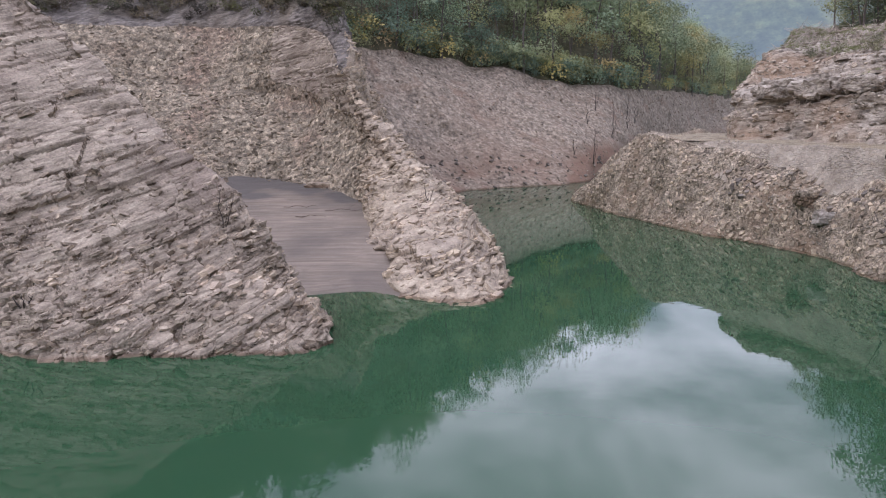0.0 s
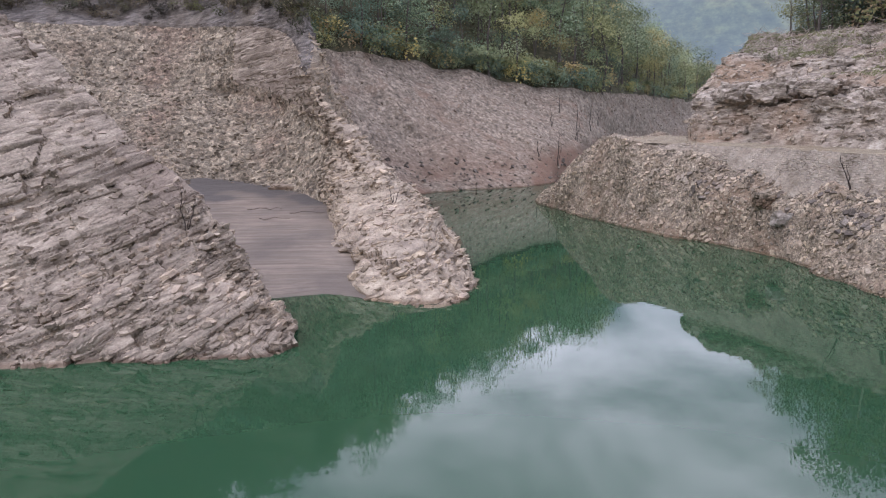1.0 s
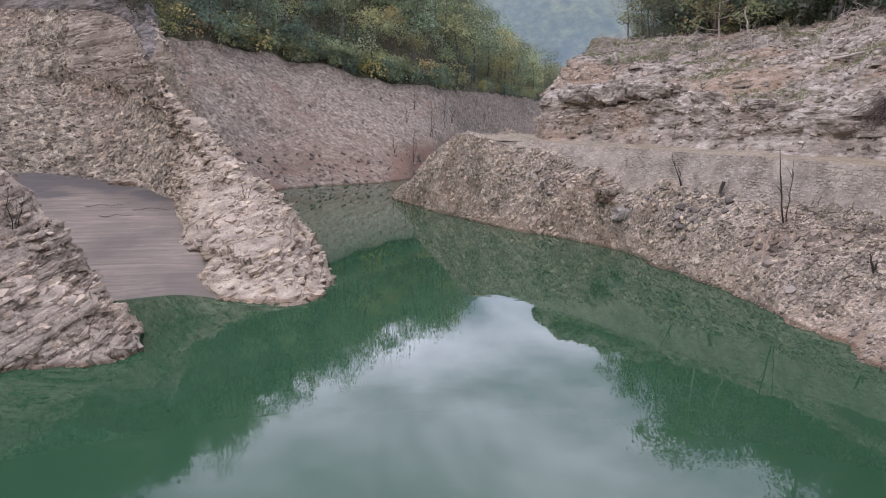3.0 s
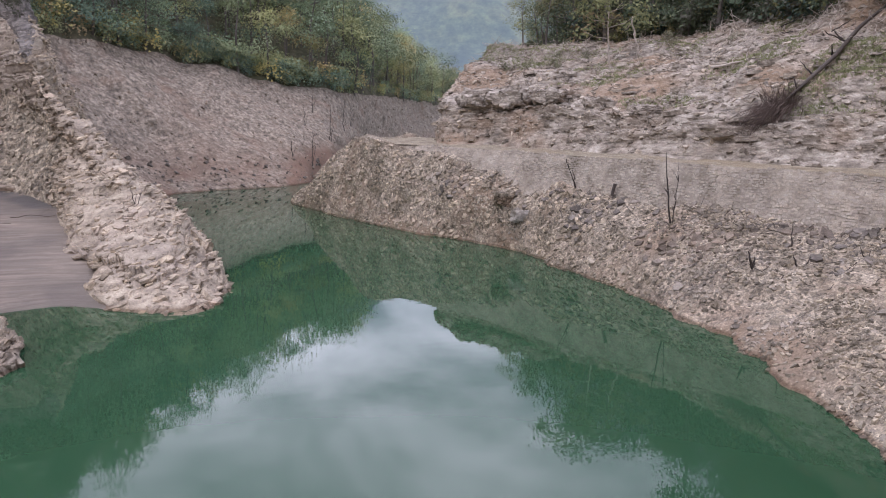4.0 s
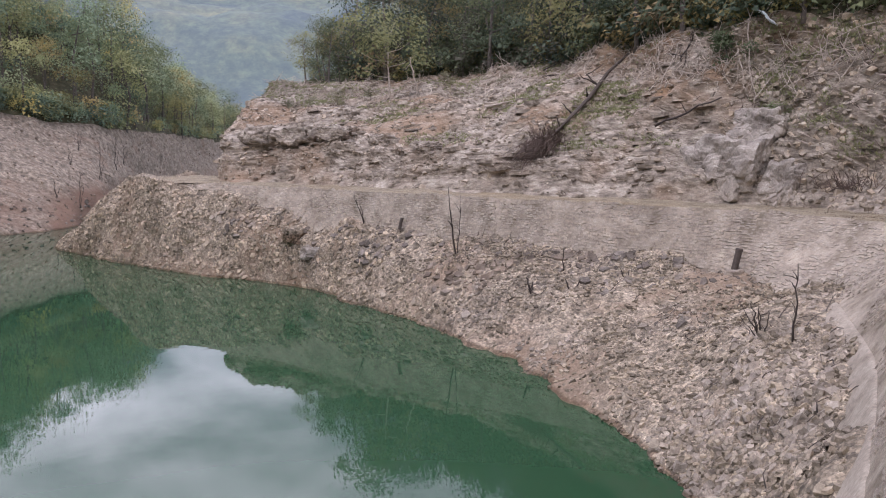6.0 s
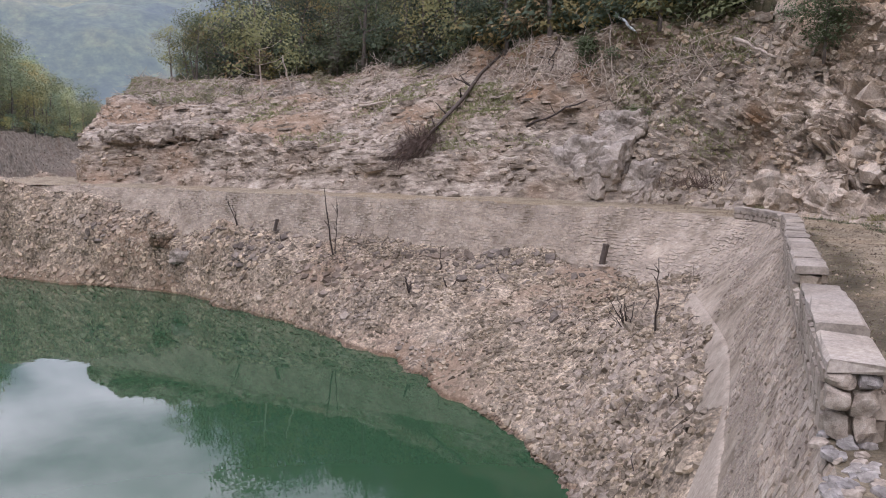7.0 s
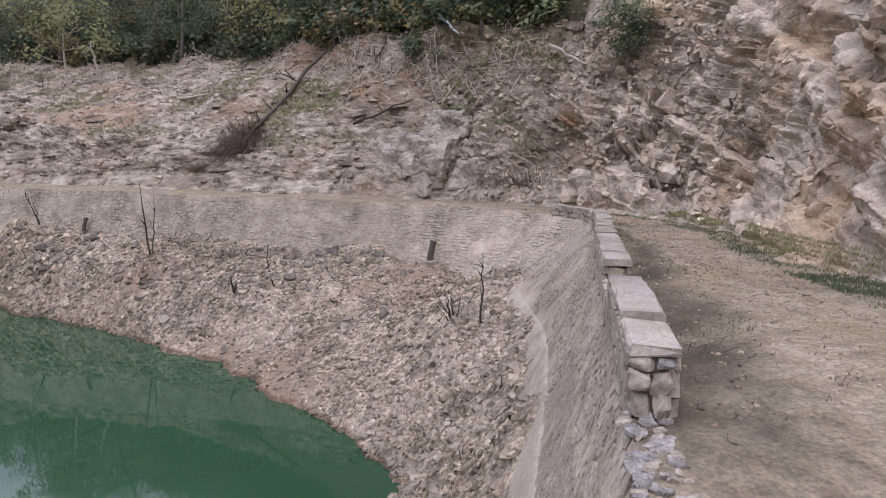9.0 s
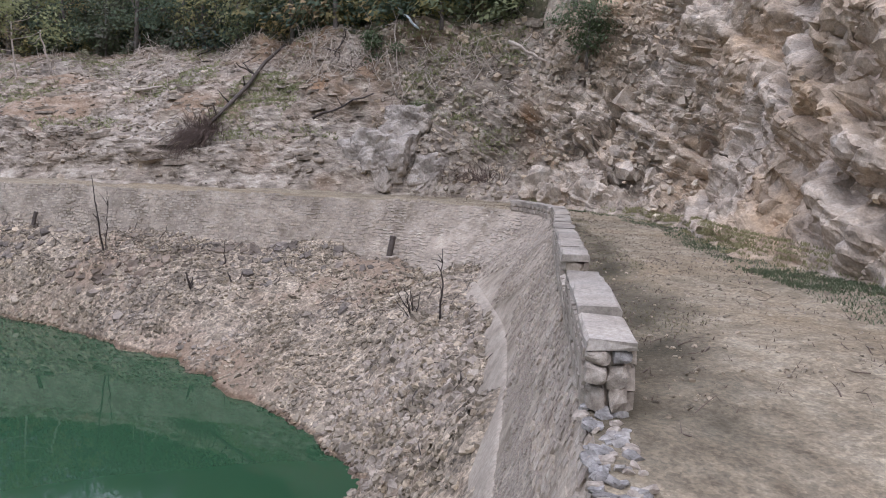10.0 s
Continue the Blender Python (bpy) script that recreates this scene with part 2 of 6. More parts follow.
def leaf_material(name, stops, per_tree=True):
    """Foliage: each tree takes its own tint from its value 'tint', each leaf varies a little round it."""
    m, nt, bsdf = material(name)
    own = nt.nodes.new("ShaderNodeAttribute")
    own.attribute_name = "tint"
    one = nt.nodes.new("ShaderNodeObjectInfo").outputs["Random"]
    add = nt.nodes.new("ShaderNodeMath")
    add.operation = "ADD"
    nt.links.new(own.outputs["Fac"], add.inputs[0])
    if per_tree:
        nt.links.new(one, add.inputs[1])
    else:
        add.inputs[1].default_value = 0.0
    wrap = nt.nodes.new("ShaderNodeMath")
    wrap.operation = "FRACT"
    nt.links.new(add.outputs[0], wrap.inputs[0])
    col = colour_ramp(nt, wrap.outputs[0], stops)
    tone = nt.nodes.new("ShaderNodeMath")
    tone.operation = "MULTIPLY"
    tone.inputs[1].default_value = 17.0
    nt.links.new(add.outputs[0], tone.inputs[0])
    cycle = nt.nodes.new("ShaderNodeMath")
    cycle.operation = "FRACT"
    nt.links.new(tone.outputs[0], cycle.inputs[0])
    col = mix(nt, 1.0, col, colour_ramp(nt, cycle.outputs[0], [(0, (0.58, 0.64, 0.7)), (0.5, (1, 1, 1)), (1, (1.6, 1.52, 1.35))]), "MULTIPLY")
    leaf = nt.nodes.new("ShaderNodeNewGeometry").outputs["Random Per Island"]
    col = mix(nt, 1.0, col, colour_ramp(nt, leaf, [(0, (0.9, 0.91, 0.9)), (0.6, (1, 1, 1)), (1, (1.1, 1.08, 1.04))]), "MULTIPLY")
    nt.links.new(col, bsdf.inputs["Base Color"])
    bsdf.inputs["Roughness"].default_value = 0.85
    bsdf.inputs["Specular IOR Level"].default_value = 0.1
    glow = nt.nodes.new("ShaderNodeBsdfTranslucent")
    nt.links.new(col, glow.inputs["Color"])
    both = nt.nodes.new("ShaderNodeMixShader")
    both.inputs["Fac"].default_value = 0.26
    nt.links.new(bsdf.outputs["BSDF"], both.inputs[1])
    nt.links.new(glow.outputs["BSDF"], both.inputs[2])
    nt.links.new(both.outputs["Shader"], nt.nodes["Material Output"].inputs["Surface"])
    return m


def plain(name, c, rough=0.8, metal=0.0, vary=0.35, scale=8.0):
    m, nt, bsdf = material(name)
    at = nt.nodes.new("ShaderNodeTexCoord").outputs["Object"]
    n = node(nt, "ShaderNodeTexNoise", Scale=scale, Detail=6.0, Roughness=0.65)
    nt.links.new(at, n.inputs["Vector"])
    lo, hi = tuple(v * (1 - vary) for v in c), tuple(min(1, v * (1 + vary)) for v in c)
    nt.links.new(colour_ramp(nt, n.outputs["Fac"], [(0.3, lo), (0.7, hi)]), bsdf.inputs["Base Color"])
    bsdf.inputs["Roughness"].default_value, bsdf.inputs["Metallic"].default_value = rough, metal
    b = node(nt, "ShaderNodeBump", Strength=0.3, Distance=0.02)
    nt.links.new(n.outputs["Fac"], b.inputs["Height"])
    nt.links.new(b.outputs["Normal"], bsdf.inputs["Normal"])
    return m


M_SILT = silt_material()
M_WATER = water_material()
LEAVES = [(0.0, (0.105, 0.14, 0.105)), (0.3, (0.135, 0.175, 0.115)), (0.5, (0.19, 0.215, 0.125)), (0.65, (0.27, 0.265, 0.13)), (0.76, (0.37, 0.325, 0.14)), (0.85, (0.32, 0.245, 0.14)), (0.93, (0.22, 0.185, 0.14)), (1.0, (0.125, 0.145, 0.11))]
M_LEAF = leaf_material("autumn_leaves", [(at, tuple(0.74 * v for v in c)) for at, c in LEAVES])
# same leaf colours lifted, greens most: distance haze put into the colour
M_FAR_LEAF = leaf_material("far_leaves_haze_lifted", [(at, tuple((2.1 - 1.0 * min(1, at / 0.7)) * v for v in c)) for at, c in LEAVES], False)
M_BARK = plain("grey_bark", (0.12, 0.1, 0.085))
M_DEAD = plain("dead_wood", (0.045, 0.034, 0.028))
M_BRUSH = plain("dry_brush", (0.095, 0.065, 0.05))
M_PALE_WOOD = plain("bleached_wood", (0.42, 0.36, 0.3))


# ---- mesh helpers ----
def mesh_object(name, verts, faces, mat, parent=None, smooth=False, label=""):
    me = bpy.data.meshes.new(name)
    me.from_pydata([tuple(v) for v in verts] if not isinstance(verts, np.ndarray) else verts.tolist(), [], faces if not isinstance(faces, np.ndarray) else faces.tolist())
    me.materials.append(mat)
    if smooth:
        me.polygons.foreach_set("use_smooth", [True] * len(me.polygons))
    ob = new(name, me)
    if parent:
        ob.parent = parent
    if label:
        ob["label"] = label
    return ob


def keyed(points, n):
    """n points along a smooth curve, with the given points at even steps of the parameter."""
    p = np.array(points, float)
    q = np.vstack([2 * p[0] - p[1], p, 2 * p[-1] - p[-2]])
    u = np.linspace(0, len(p) - 1, n)
    k = np.minimum(u.astype(int), len(p) - 2)
    t = (u - k)[:, None]
    a, b, c, d = q[k], q[k + 1], q[k + 2], q[k + 3]
    return 0.5 * (2 * b + (c - a) * t + (2 * a - 5 * b + 4 * c - d) * t**2 + (3 * b - a - 3 * c + d) * t**3)


def loft(rows, across, counts):
    """A grid of points: each row a list of points, smooth along it; straight from row to row, with so many steps in each gap."""
    lines = [keyed(r, across) for r in rows]
    grid = [lines[0]]
    for a, b, n in zip(lines, lines[1:], counts):
        grid += [a + (b - a) * k / n for k in range(1, n + 1)]
    return np.array(grid)


def normals(grid):
    du, dv = np.gradient(grid, axis=1), np.gradient(grid, axis=0)
    n = np.cross(du, dv)
    n /= np.linalg.norm(n, axis=2, keepdims=True) + 1e-9
    return -n if n[..., 2].mean() < 0 else n


def roughen(grid, bed=(0, 0, 1), ledge=0.12, step=0.35, lump=0.25, fine=0.05, lump_size=2.5, seed=0, hold=None):
    """Pushes a grid along its normals: beds that stand out as ledges, lumps and fine relief."""
    p, n = grid.reshape(-1, 3), normals(grid).reshape(-1, 3)
    bed = np.array(bed, float) / np.linalg.norm(bed)
    s = (p @ bed + min(0.35, 0.5 * step) * fbm(p / 3.5, 3, seed + 31)) / step
    saw = s - np.floor(s)
    edge = np.where(saw < 0.75, saw / 0.75, (1 - saw) / 0.25) - 0.5
    depth = 0.5 + 0.5 * vnoise(np.stack([np.floor(s) * 3.7, p[:, 0] / 2.4, p[:, 1] / 2.4], 1), seed + 5)
    off = ledge * edge * depth + lump * fbm(p / lump_size, 4, seed) + fine * fbm(p / 0.35, 3, seed + 3)
    if hold is not None:
        off = off * hold.reshape(-1)
    return (p + n * off[:, None]).reshape(grid.shape)


def blocks(p, axes, size, seed):
    """Cells of broken rock, long along the beds: for each point its cell's own value, its place in the cell, and how near the joint is."""
    q = p @ np.array(axes, float).T / np.array(size, float)
    i = np.floor(q).astype(np.int64)
    best, second = np.full(len(p), 9.0), np.full(len(p), 9.0)
    value, local = np.zeros(len(p)), np.zeros((len(p), 3))
    for dx in (-1, 0, 1):
        for dy in (-1, 0, 1):
            for dz in (-1, 0, 1):
                c = i + (dx, dy, dz)
                n = c[:, 0] * 73856093 ^ c[:, 1] * 19349663 ^ c[:, 2] * 83492791 ^ (seed * 2654435761)
                n = (n ^ (n >> 13)) * 1274126177 & 0x7FFFFFFFFFFF
                r = np.stack([(n >> s & 0x3FF) / 1023.0 for s in (3, 13, 23)], 1)
                off = q - c - 0.5 - (r - 0.5) * 0.8
                d = np.abs(off).max(1) * 0.6 + np.linalg.norm(off, axis=1) * 0.4
                near = d < best
                second = np.where(near, best, np.minimum(second, d))
                best = np.where(near, d, best)
                value = np.where(near, (n >> 33 & 0x3FF) / 1023.0, value)
                local = np.where(near[:, None], off, local)
    return value, local, second - best


def bed_axes(normal):
    z = np.array(normal, float) / np.linalg.norm(normal)
    x = np.cross((0.2, 1, 0), z)
    x /= np.linalg.norm(x)
    return np.array([x, np.cross(z, x), z])


def hashed(*ints):
    """A value in 0..1 for whole numbers."""
    n = np.zeros(len(ints[0]), np.int64)
    for k, v in enumerate(ints):
        n = (n ^ (np.asarray(v, np.int64) * (73856093, 19349663, 83492791, 49979687)[k % 4])) * 1274126177 & 0x7FFFFFFFFFFF
        n = n ^ (n >> 15)
    return (n >> 7 & 0xFFFF) / 65535.0


def strata(grid, level, strike, thick, length, proud, undercut, seed=0, where=None, slant=0.5, face=None, worn=0, ragged=1.0):
    """Beds cut across by a face: each bed is broken along the strike into blocks that stand out or have fallen, over a dark undercut. level: each point's height across the beds; face: the directions to push in."""
    p, n = grid.reshape(-1, 3), (normals(grid) if face is None else face).reshape(-1, 3)
    s = level(p) / thick + 0.3 * ragged * fbm(p / (6 * thick), 2, seed)
    s = s + 0.32 * np.sin(1.7 * s) + 0.18 * np.sin(3.1 * s + 1.0)
    k = np.floor(s)
    f = s - k
    own = hashed(k, np.full(len(k), seed))
    t = p @ np.array(strike, float) / (length * (0.45 + 1.3 * own)) + 31 * own + 0.2 * ragged * vnoise(p / (0.6 * thick), seed + 4)
    j = np.floor(t)
    g = t - j
    value = hashed(k, j, np.full(len(k), seed + 1))
    off = proud * (2 * value - 1 + slant * (f - 0.5))
    gap = hashed(k, j // 2, np.full(len(k), seed + 2))
    off -= undercut * np.clip(1 - f / (0.1 + 0.22 * gap), 0, 1) * np.clip(2.2 * gap - 0.5, 0.1, 1)
    off -= 0.5 * undercut * np.clip(1 - g / 0.07, 0, 1)
    if where is not None:
        off = off * where.reshape(-1)
    off = off.reshape(grid.shape[:2])
    for _ in range(worn):
        off[1:-1] = 0.25 * (off[:-2] + 2 * off[1:-1] + off[2:])
        off[:, 1:-1] = 0.25 * (off[:, :-2] + 2 * off[:, 1:-1] + off[:, 2:])
    off = off.reshape(-1)
    return (p + n * off[:, None]).reshape(grid.shape)


def facet_offset(p, axes, size, lean, seed):
    """Flat-faced rock: the outermost of many tilted planes, one to a cell, with creases between."""
    q = p @ np.array(axes, float).T / np.array(size, float)
    i = np.floor(q).astype(np.int64)
    best, second = np.full(len(p), -9.0), np.full(len(p), -9.0)
    for dx in (-1, 0, 1):
        for dy in (-1, 0, 1):
            for dz in (-1, 0, 1):
                c = i + (dx, dy, dz)
                n = c[:, 0] * 73856093 ^ c[:, 1] * 19349663 ^ c[:, 2] * 83492791 ^ (seed * 2654435761)
                n = (n ^ (n >> 13)) * 1274126177 & 0x7FFFFFFFFFFF
                n = (n ^ (n >> 11)) * 668265263 & 0x7FFFFFFFFFFF
                r = np.stack([(n >> b & 0xFF) / 255.0 for b in (3, 9, 15, 21, 27, 33, 38)], 1)
                off = q - c - 0.5 - (r[:, :3] - 0.5) * 0.9
                value = 0.9 * (r[:, 3] - 0.5) + lean * (off * (2 * r[:, 4:7] - 1)).sum(1) - 1.5 * np.clip(np.abs(off).max(1) - 0.3, 0, 9)
                second = np.where(value > best, best, np.maximum(second, value))
                best = np.maximum(best, value)
    return best, best - second


def faceted(grid, axes, layers, seed=0, where=None, warp=0.2):
    """Gives a grid flat facets and fissures: layers of (cell size, height, lean, fissure depth)."""
    n, p = normals(grid).reshape(-1, 3), grid.reshape(-1, 3)
    q = p + warp * np.stack([fbm(p / 1.5, 3, seed + 91), fbm(p / 1.5, 3, seed + 92), fbm(p / 1.5, 3, seed + 93)], 1)
    off = np.zeros(len(p))
    for k, (size, height, lean, fissure) in enumerate(layers):
        top, gap = facet_offset(q, axes, size, lean, seed + k)
        off += height * top - fissure * np.clip(1 - gap / 0.09, 0, 1) * np.clip(vnoise(p / max(size) * 0.8, seed + 50 + k) * 1.6 + 0.3, 0, 1)
    if where is not None:
        off = off * where.reshape(-1)
    return (p + n * off[:, None]).reshape(grid.shape)


def crag_offset(p, axes, size, amp, octaves, seed):
    """Bulging rock with sharp inward creases."""
    q = p @ np.array(axes, float).T / np.array(size, float)
    off = np.zeros(len(p))
    for k in range(octaves):
        off += amp * 0.52**k * (np.abs(vnoise(q * 1.93**k + 11.3 * k, seed + k)) * 2.2 - 0.6)
    return off


def crags(grid, axes, size, amp, octaves=5, seed=0, where=None):
    off = crag_offset(grid.reshape(-1, 3), axes, size, amp, octaves, seed)
    if where is not None:
        off = off * where.reshape(-1)
    return (grid.reshape(-1, 3) + normals(grid).reshape(-1, 3) * off[:, None]).reshape(grid.shape)


def sheet(name, grid, mat, label, category, kind="structure", parent=None):
    a, b = grid.shape[:2]
    i = np.arange(a * b).reshape(a, b)
    f = np.stack([i[:-1, :-1], i[:-1, 1:], i[1:, 1:], i[1:, :-1]], -1).reshape(-1, 4)
    ob = mesh_object(name, grid.reshape(-1, 3), f, mat, parent)
    return tagged(ob, label, category, kind=kind) if label else ob


def stained(ob, values):
    """Gives a mesh its spread of the stain."""
    ob.data.attributes.new("stain", "FLOAT", "POINT").data.foreach_set("value", np.clip(values, 0, 1).astype(np.float32).ravel())


def unit(v):
    return v / (np.linalg.norm(v, axis=-1, keepdims=True) + 1e-9)


def slabs(rng, at, up, size, flat, sides, strike=None, closed=False):
    """Broken slabs, one at each point: uneven outlines with sharp edges, lying across their own up direction; verts and faces."""
    n = len(at)
    side = rng.normal(0, 1, (n, 3)) if strike is None else np.asarray(strike, float) + rng.normal(0, 0.35, (n, 3))
    y = unit(np.cross(up, side))
    x = np.cross(y, up)
    a = (np.arange(sides) + rng.uniform(-0.28, 0.28, (n, sides))) * 2 * np.pi / sides + rng.uniform(0, 6.28, (n, 1)) * (strike is None)
    r = size[:, None] * rng.uniform(0.38, 0.56, (n, sides))
    u, v = r * np.cos(a), r * np.sin(a) * rng.uniform(0.5, 0.95, (n, 1))
    h = (size * flat * rng.uniform(0.55, 1.3, n))[:, None]
    top = h / 2 + h * rng.uniform(-0.16, 0.16, (n, sides))
    shrink = rng.uniform(0.84, 0.99, (n, 1))

    def ring(k, level):
        return at[:, None] + x[:, None] * (u * k)[..., None] + y[:, None] * (v * k)[..., None] + up[:, None] * level[..., None]

    verts = np.concatenate([ring(shrink, top), ring(1.0, np.repeat(-h / 2, sides, 1))], 1)
    tris = [(0, k, k + 1) for k in range(1, sides - 1)]
    for k in range(sides):
        m = (k + 1) % sides
        tris += [(k, sides + k, sides + m), (k, sides + m, m)]
    if closed:
        tris += [(sides, sides + k + 1, sides + k) for k in range(1, sides - 1)]
    faces = np.arange(n)[:, None, None] * 2 * sides + np.array(tris)[None]
    return verts.reshape(-1, 3), faces.reshape(-1, 3)


def rubble(name, grid, count, sizes, mat, label, category, seed, flat=0.28, bed=None, bed_share=0.6, jitter=0.3, sink=0.2, weight=None, above=-0.1, strike=None, skew=3.4, closed=False):
    """Loose slabs lying on a grid, joined as one: too many to count."""
    rng = np.random.default_rng(seed)
    nrm = normals(grid)
    b = grid.shape[1]
    # cell areas make the spread even
    cell = np.linalg.norm(np.cross(grid[1:, :-1] - grid[:-1, :-1], grid[:-1, 1:] - grid[:-1, :-1]), axis=2)
    if weight is not None:
        cell = cell * weight(grid[:-1, :-1])
    cell = np.where(grid[:-1, :-1, 2] < above, 0, cell).ravel()
    i, j = np.divmod(rng.choice(len(cell), count, p=cell / cell.sum()), b - 1)
    u, v = rng.uniform(0, 1, (2, count, 1))
    p = grid[i, j] * (1 - u) * (1 - v) + grid[i + 1, j] * u * (1 - v) + grid[i, j + 1] * (1 - u) * v + grid[i + 1, j + 1] * u * v
    size = sizes[0] + (sizes[1] - sizes[0]) * rng.uniform(0, 1, count) ** skew
    up = nrm[i, j].copy()
    if bed is not None:
        beds = bed(p) if callable(bed) else np.repeat(np.array([bed], float), count, 0)
        up = np.where((rng.uniform(0, 1, count) < bed_share)[:, None], unit(beds), up)
    up = unit(up + rng.normal(0, jitter, (count, 3)))
    p = p + nrm[i, j] * (size * flat * (0.25 - sink))[:, None]
    verts, faces, base = [], [], 0
    for sides in (4, 5):
        own = np.arange(count) % 2 == sides - 4
        w, f = slabs(rng, p[own], up[own], size[own], flat, sides, strike, closed)
        verts.append(w)
        faces.append(f + base)
        base += len(w)
    return tagged(mesh_object(name, np.vstack(verts), np.vstack(faces), mat), label, category, kind="stuff")


def tube(points, radii, sides=7):
    """A tapered bent tube along points: verts and faces."""
    p = [Vector(q) for q in points]
    verts, faces = [], []
    for k, q in enumerate(p):
        d = (p[min(k + 1, len(p) - 1)] - p[max(k - 1, 0)]).normalized()
        side = d.orthogonal().normalized()
        up = d.cross(side)
        for s in range(sides):
            a = 2 * math.pi * s / sides
            verts.append(q + radii[k] * (math.cos(a) * side + math.sin(a) * up))
    for k in range(len(p) - 1):
        for s in range(sides):
            t = (s + 1) % sides
            faces.append((k * sides + s, k * sides + t, (k + 1) * sides + t, (k + 1) * sides + s))
    faces += [tuple(range(sides - 1, -1, -1)), tuple((len(p) - 1) * sides + s for s in range(sides))]
    return verts, faces


def joined(pieces):
    verts, faces = [], []
    for v, f in pieces:
        base = len(verts)
        verts += list(v)
        faces += [tuple(base + i for i in q) for q in f]
    return verts, faces


def polar(az, dist, z):
    """A point by its bearing to the left of north, distance on plan and height."""
    a = radians(az)
    return (-math.sin(a) * dist, math.cos(a) * dist, z)


# ---- the large structure ----
ROAD = 4.6
# water: one level sheet
water = tagged(mesh_object("water", [(-400, -200, 0), (400, -200, 0), (400, 500, 0), (-400, 500, 0)], [(0, 1, 2, 3)], M_WATER), "still green reservoir water mirroring clouds and banks", "water", kind="structure")

# nearest spur on the far side of the inlet
spur_near = loft(
    [
        [(-30, 17, -1.5), (-16, 18.4, -1.5), (-9, 18.2, -1.5), (-5.2, 18.2, -1.5), (-2.9, 19.6, -1.5), (-2.8, 20.8, -1.5)],
        [(-30, 19, 0), (-16, 19.9, 0), (-10, 19.5, 0), (-6, 19.4, 0), (-4.2, 20.0, 0), (-3.5, 20.8, 0)],
        [polar(46, 41, 17.5), polar(33, 38, 14.2), polar(25.5, 32.5, 9.2), polar(19.7, 28.5, 5.5), polar(14.4, 25, 2.75), polar(9.9, 22, 0.25)],
        [polar(46, 46, 15.0), polar(34, 43, 11.0), polar(26, 38, 6.0), polar(19.5, 33, 2.5), polar(14.0, 28.5, 0.6), polar(9.5, 23.5, -1.0)],
        [polar(46, 52, 4.0), polar(34, 50, 3.0), polar(26, 46, 1.5), polar(19.5, 37, -0.2), polar(13.5, 30, -1.2), polar(9.3, 25, -2.0)],
    ],
    500,
    [8, 250, 16, 6],
)


def shale_level(p):
    """Height across the shale beds, which steepen towards the spur's nose."""
    over = np.clip(p[:, 0] + 15, 0, 14)
    return 0.95 * p[:, 2] - 0.17 * p[:, 0] - 0.1 * p[:, 1] - 0.011 * over**2


def shale_bed(p):
    over = np.clip(p[:, 0] + 15, 0, 14)
    return np.stack([-0.17 - 0.022 * over, np.full(len(p), -0.1), np.full(len(p), 0.95)], 1)


STRIKE = (0.85, 0.5, 0.2)
nose = np.clip(1.15 - spur_near[..., 2] / 7, 0.35, 1)
spur_near = roughen(spur_near, ledge=0.0, lump=0.3, fine=0.0, lump_size=3.5, seed=3)
spur_near = strata(spur_near, shale_level, STRIKE, 0.85, 3.4, 0.13, 0.12, 4)
spur_near = strata(spur_near, shale_level, STRIKE, 0.34, 1.5, 0.085, 0.13, 5)
spur_near = strata(spur_near, shale_level, STRIKE, 0.15, 0.6, 0.04, 0.05, 6, nose)
spur_near = roughen(spur_near, ledge=0.0, lump=0.03, fine=0.01, lump_size=0.7, seed=7)
sheet("spur_near", spur_near, M_SHALE, "grey-pink bedded shale spur running down into the water", "rock spur")
rubble("shale_slabs", spur_near, 6200, (0.06, 0.45), M_SHALE_PIECE, "loose grey-pink shale slabs over the near spur", "rocks", 11, bed=shale_bed, bed_share=0.85, jitter=0.26, flat=0.26, sink=0.2, strike=STRIKE, closed=True, skew=3.0, weight=lambda g: 0.12 + np.clip((27 - g[..., 1]) / 6, 0, 1) * np.clip(1.5 - g[..., 2] / 3.2, 0.0, 1))
rubble("shale_plates", spur_near[40:225], 260, (0.25, 0.85), M_SHALE_PIECE, "broad shale plates standing out along the beds", "rocks", 12, bed=shale_bed, bed_share=1.0, jitter=0.06, flat=0.2, sink=0.5, strike=STRIKE, closed=True, skew=2.0)

# silt flat in the cove between the two spurs
silt = loft(
    [
        [polar(16, 24.5, -0.5), polar(10.8, 25.6, -0.45), polar(6, 25.4, -0.45), polar(1.5, 23.8, -0.5)],
        [polar(16, 26.8, 0.02), polar(10.8, 26.9, 0.02), polar(6, 26.6, 0.02), polar(1.5, 25.4, 0.02)],
        [polar(20, 37, 1.5), polar(13, 36, 1.35), polar(8, 35, 1.25), polar(3, 33.0, 1.1)],
        [polar(22, 50, 3.3), polar(15, 48, 2.9), polar(9, 47, 2.75), polar(4, 46, 2.6)],
    ],
    90,
    [6, 60, 60],
)
silt = roughen(silt, (0, 0, 1), 0.05, 0.16, 0.06, 0.012, 3.0, 8)
p = silt.reshape(-1, 3)
# still damp along the back, where the scree drains
stained(sheet("silt_flat", silt, M_SILT, "brown-grey silt flat with drawdown lines", "silt"), np.clip((np.hypot(p[:, 0], p[:, 1]) - 39.8 + 2.0 * fbm(p / 2.5, 3, 9)) / 1.2, 0, 1) * 0.9)

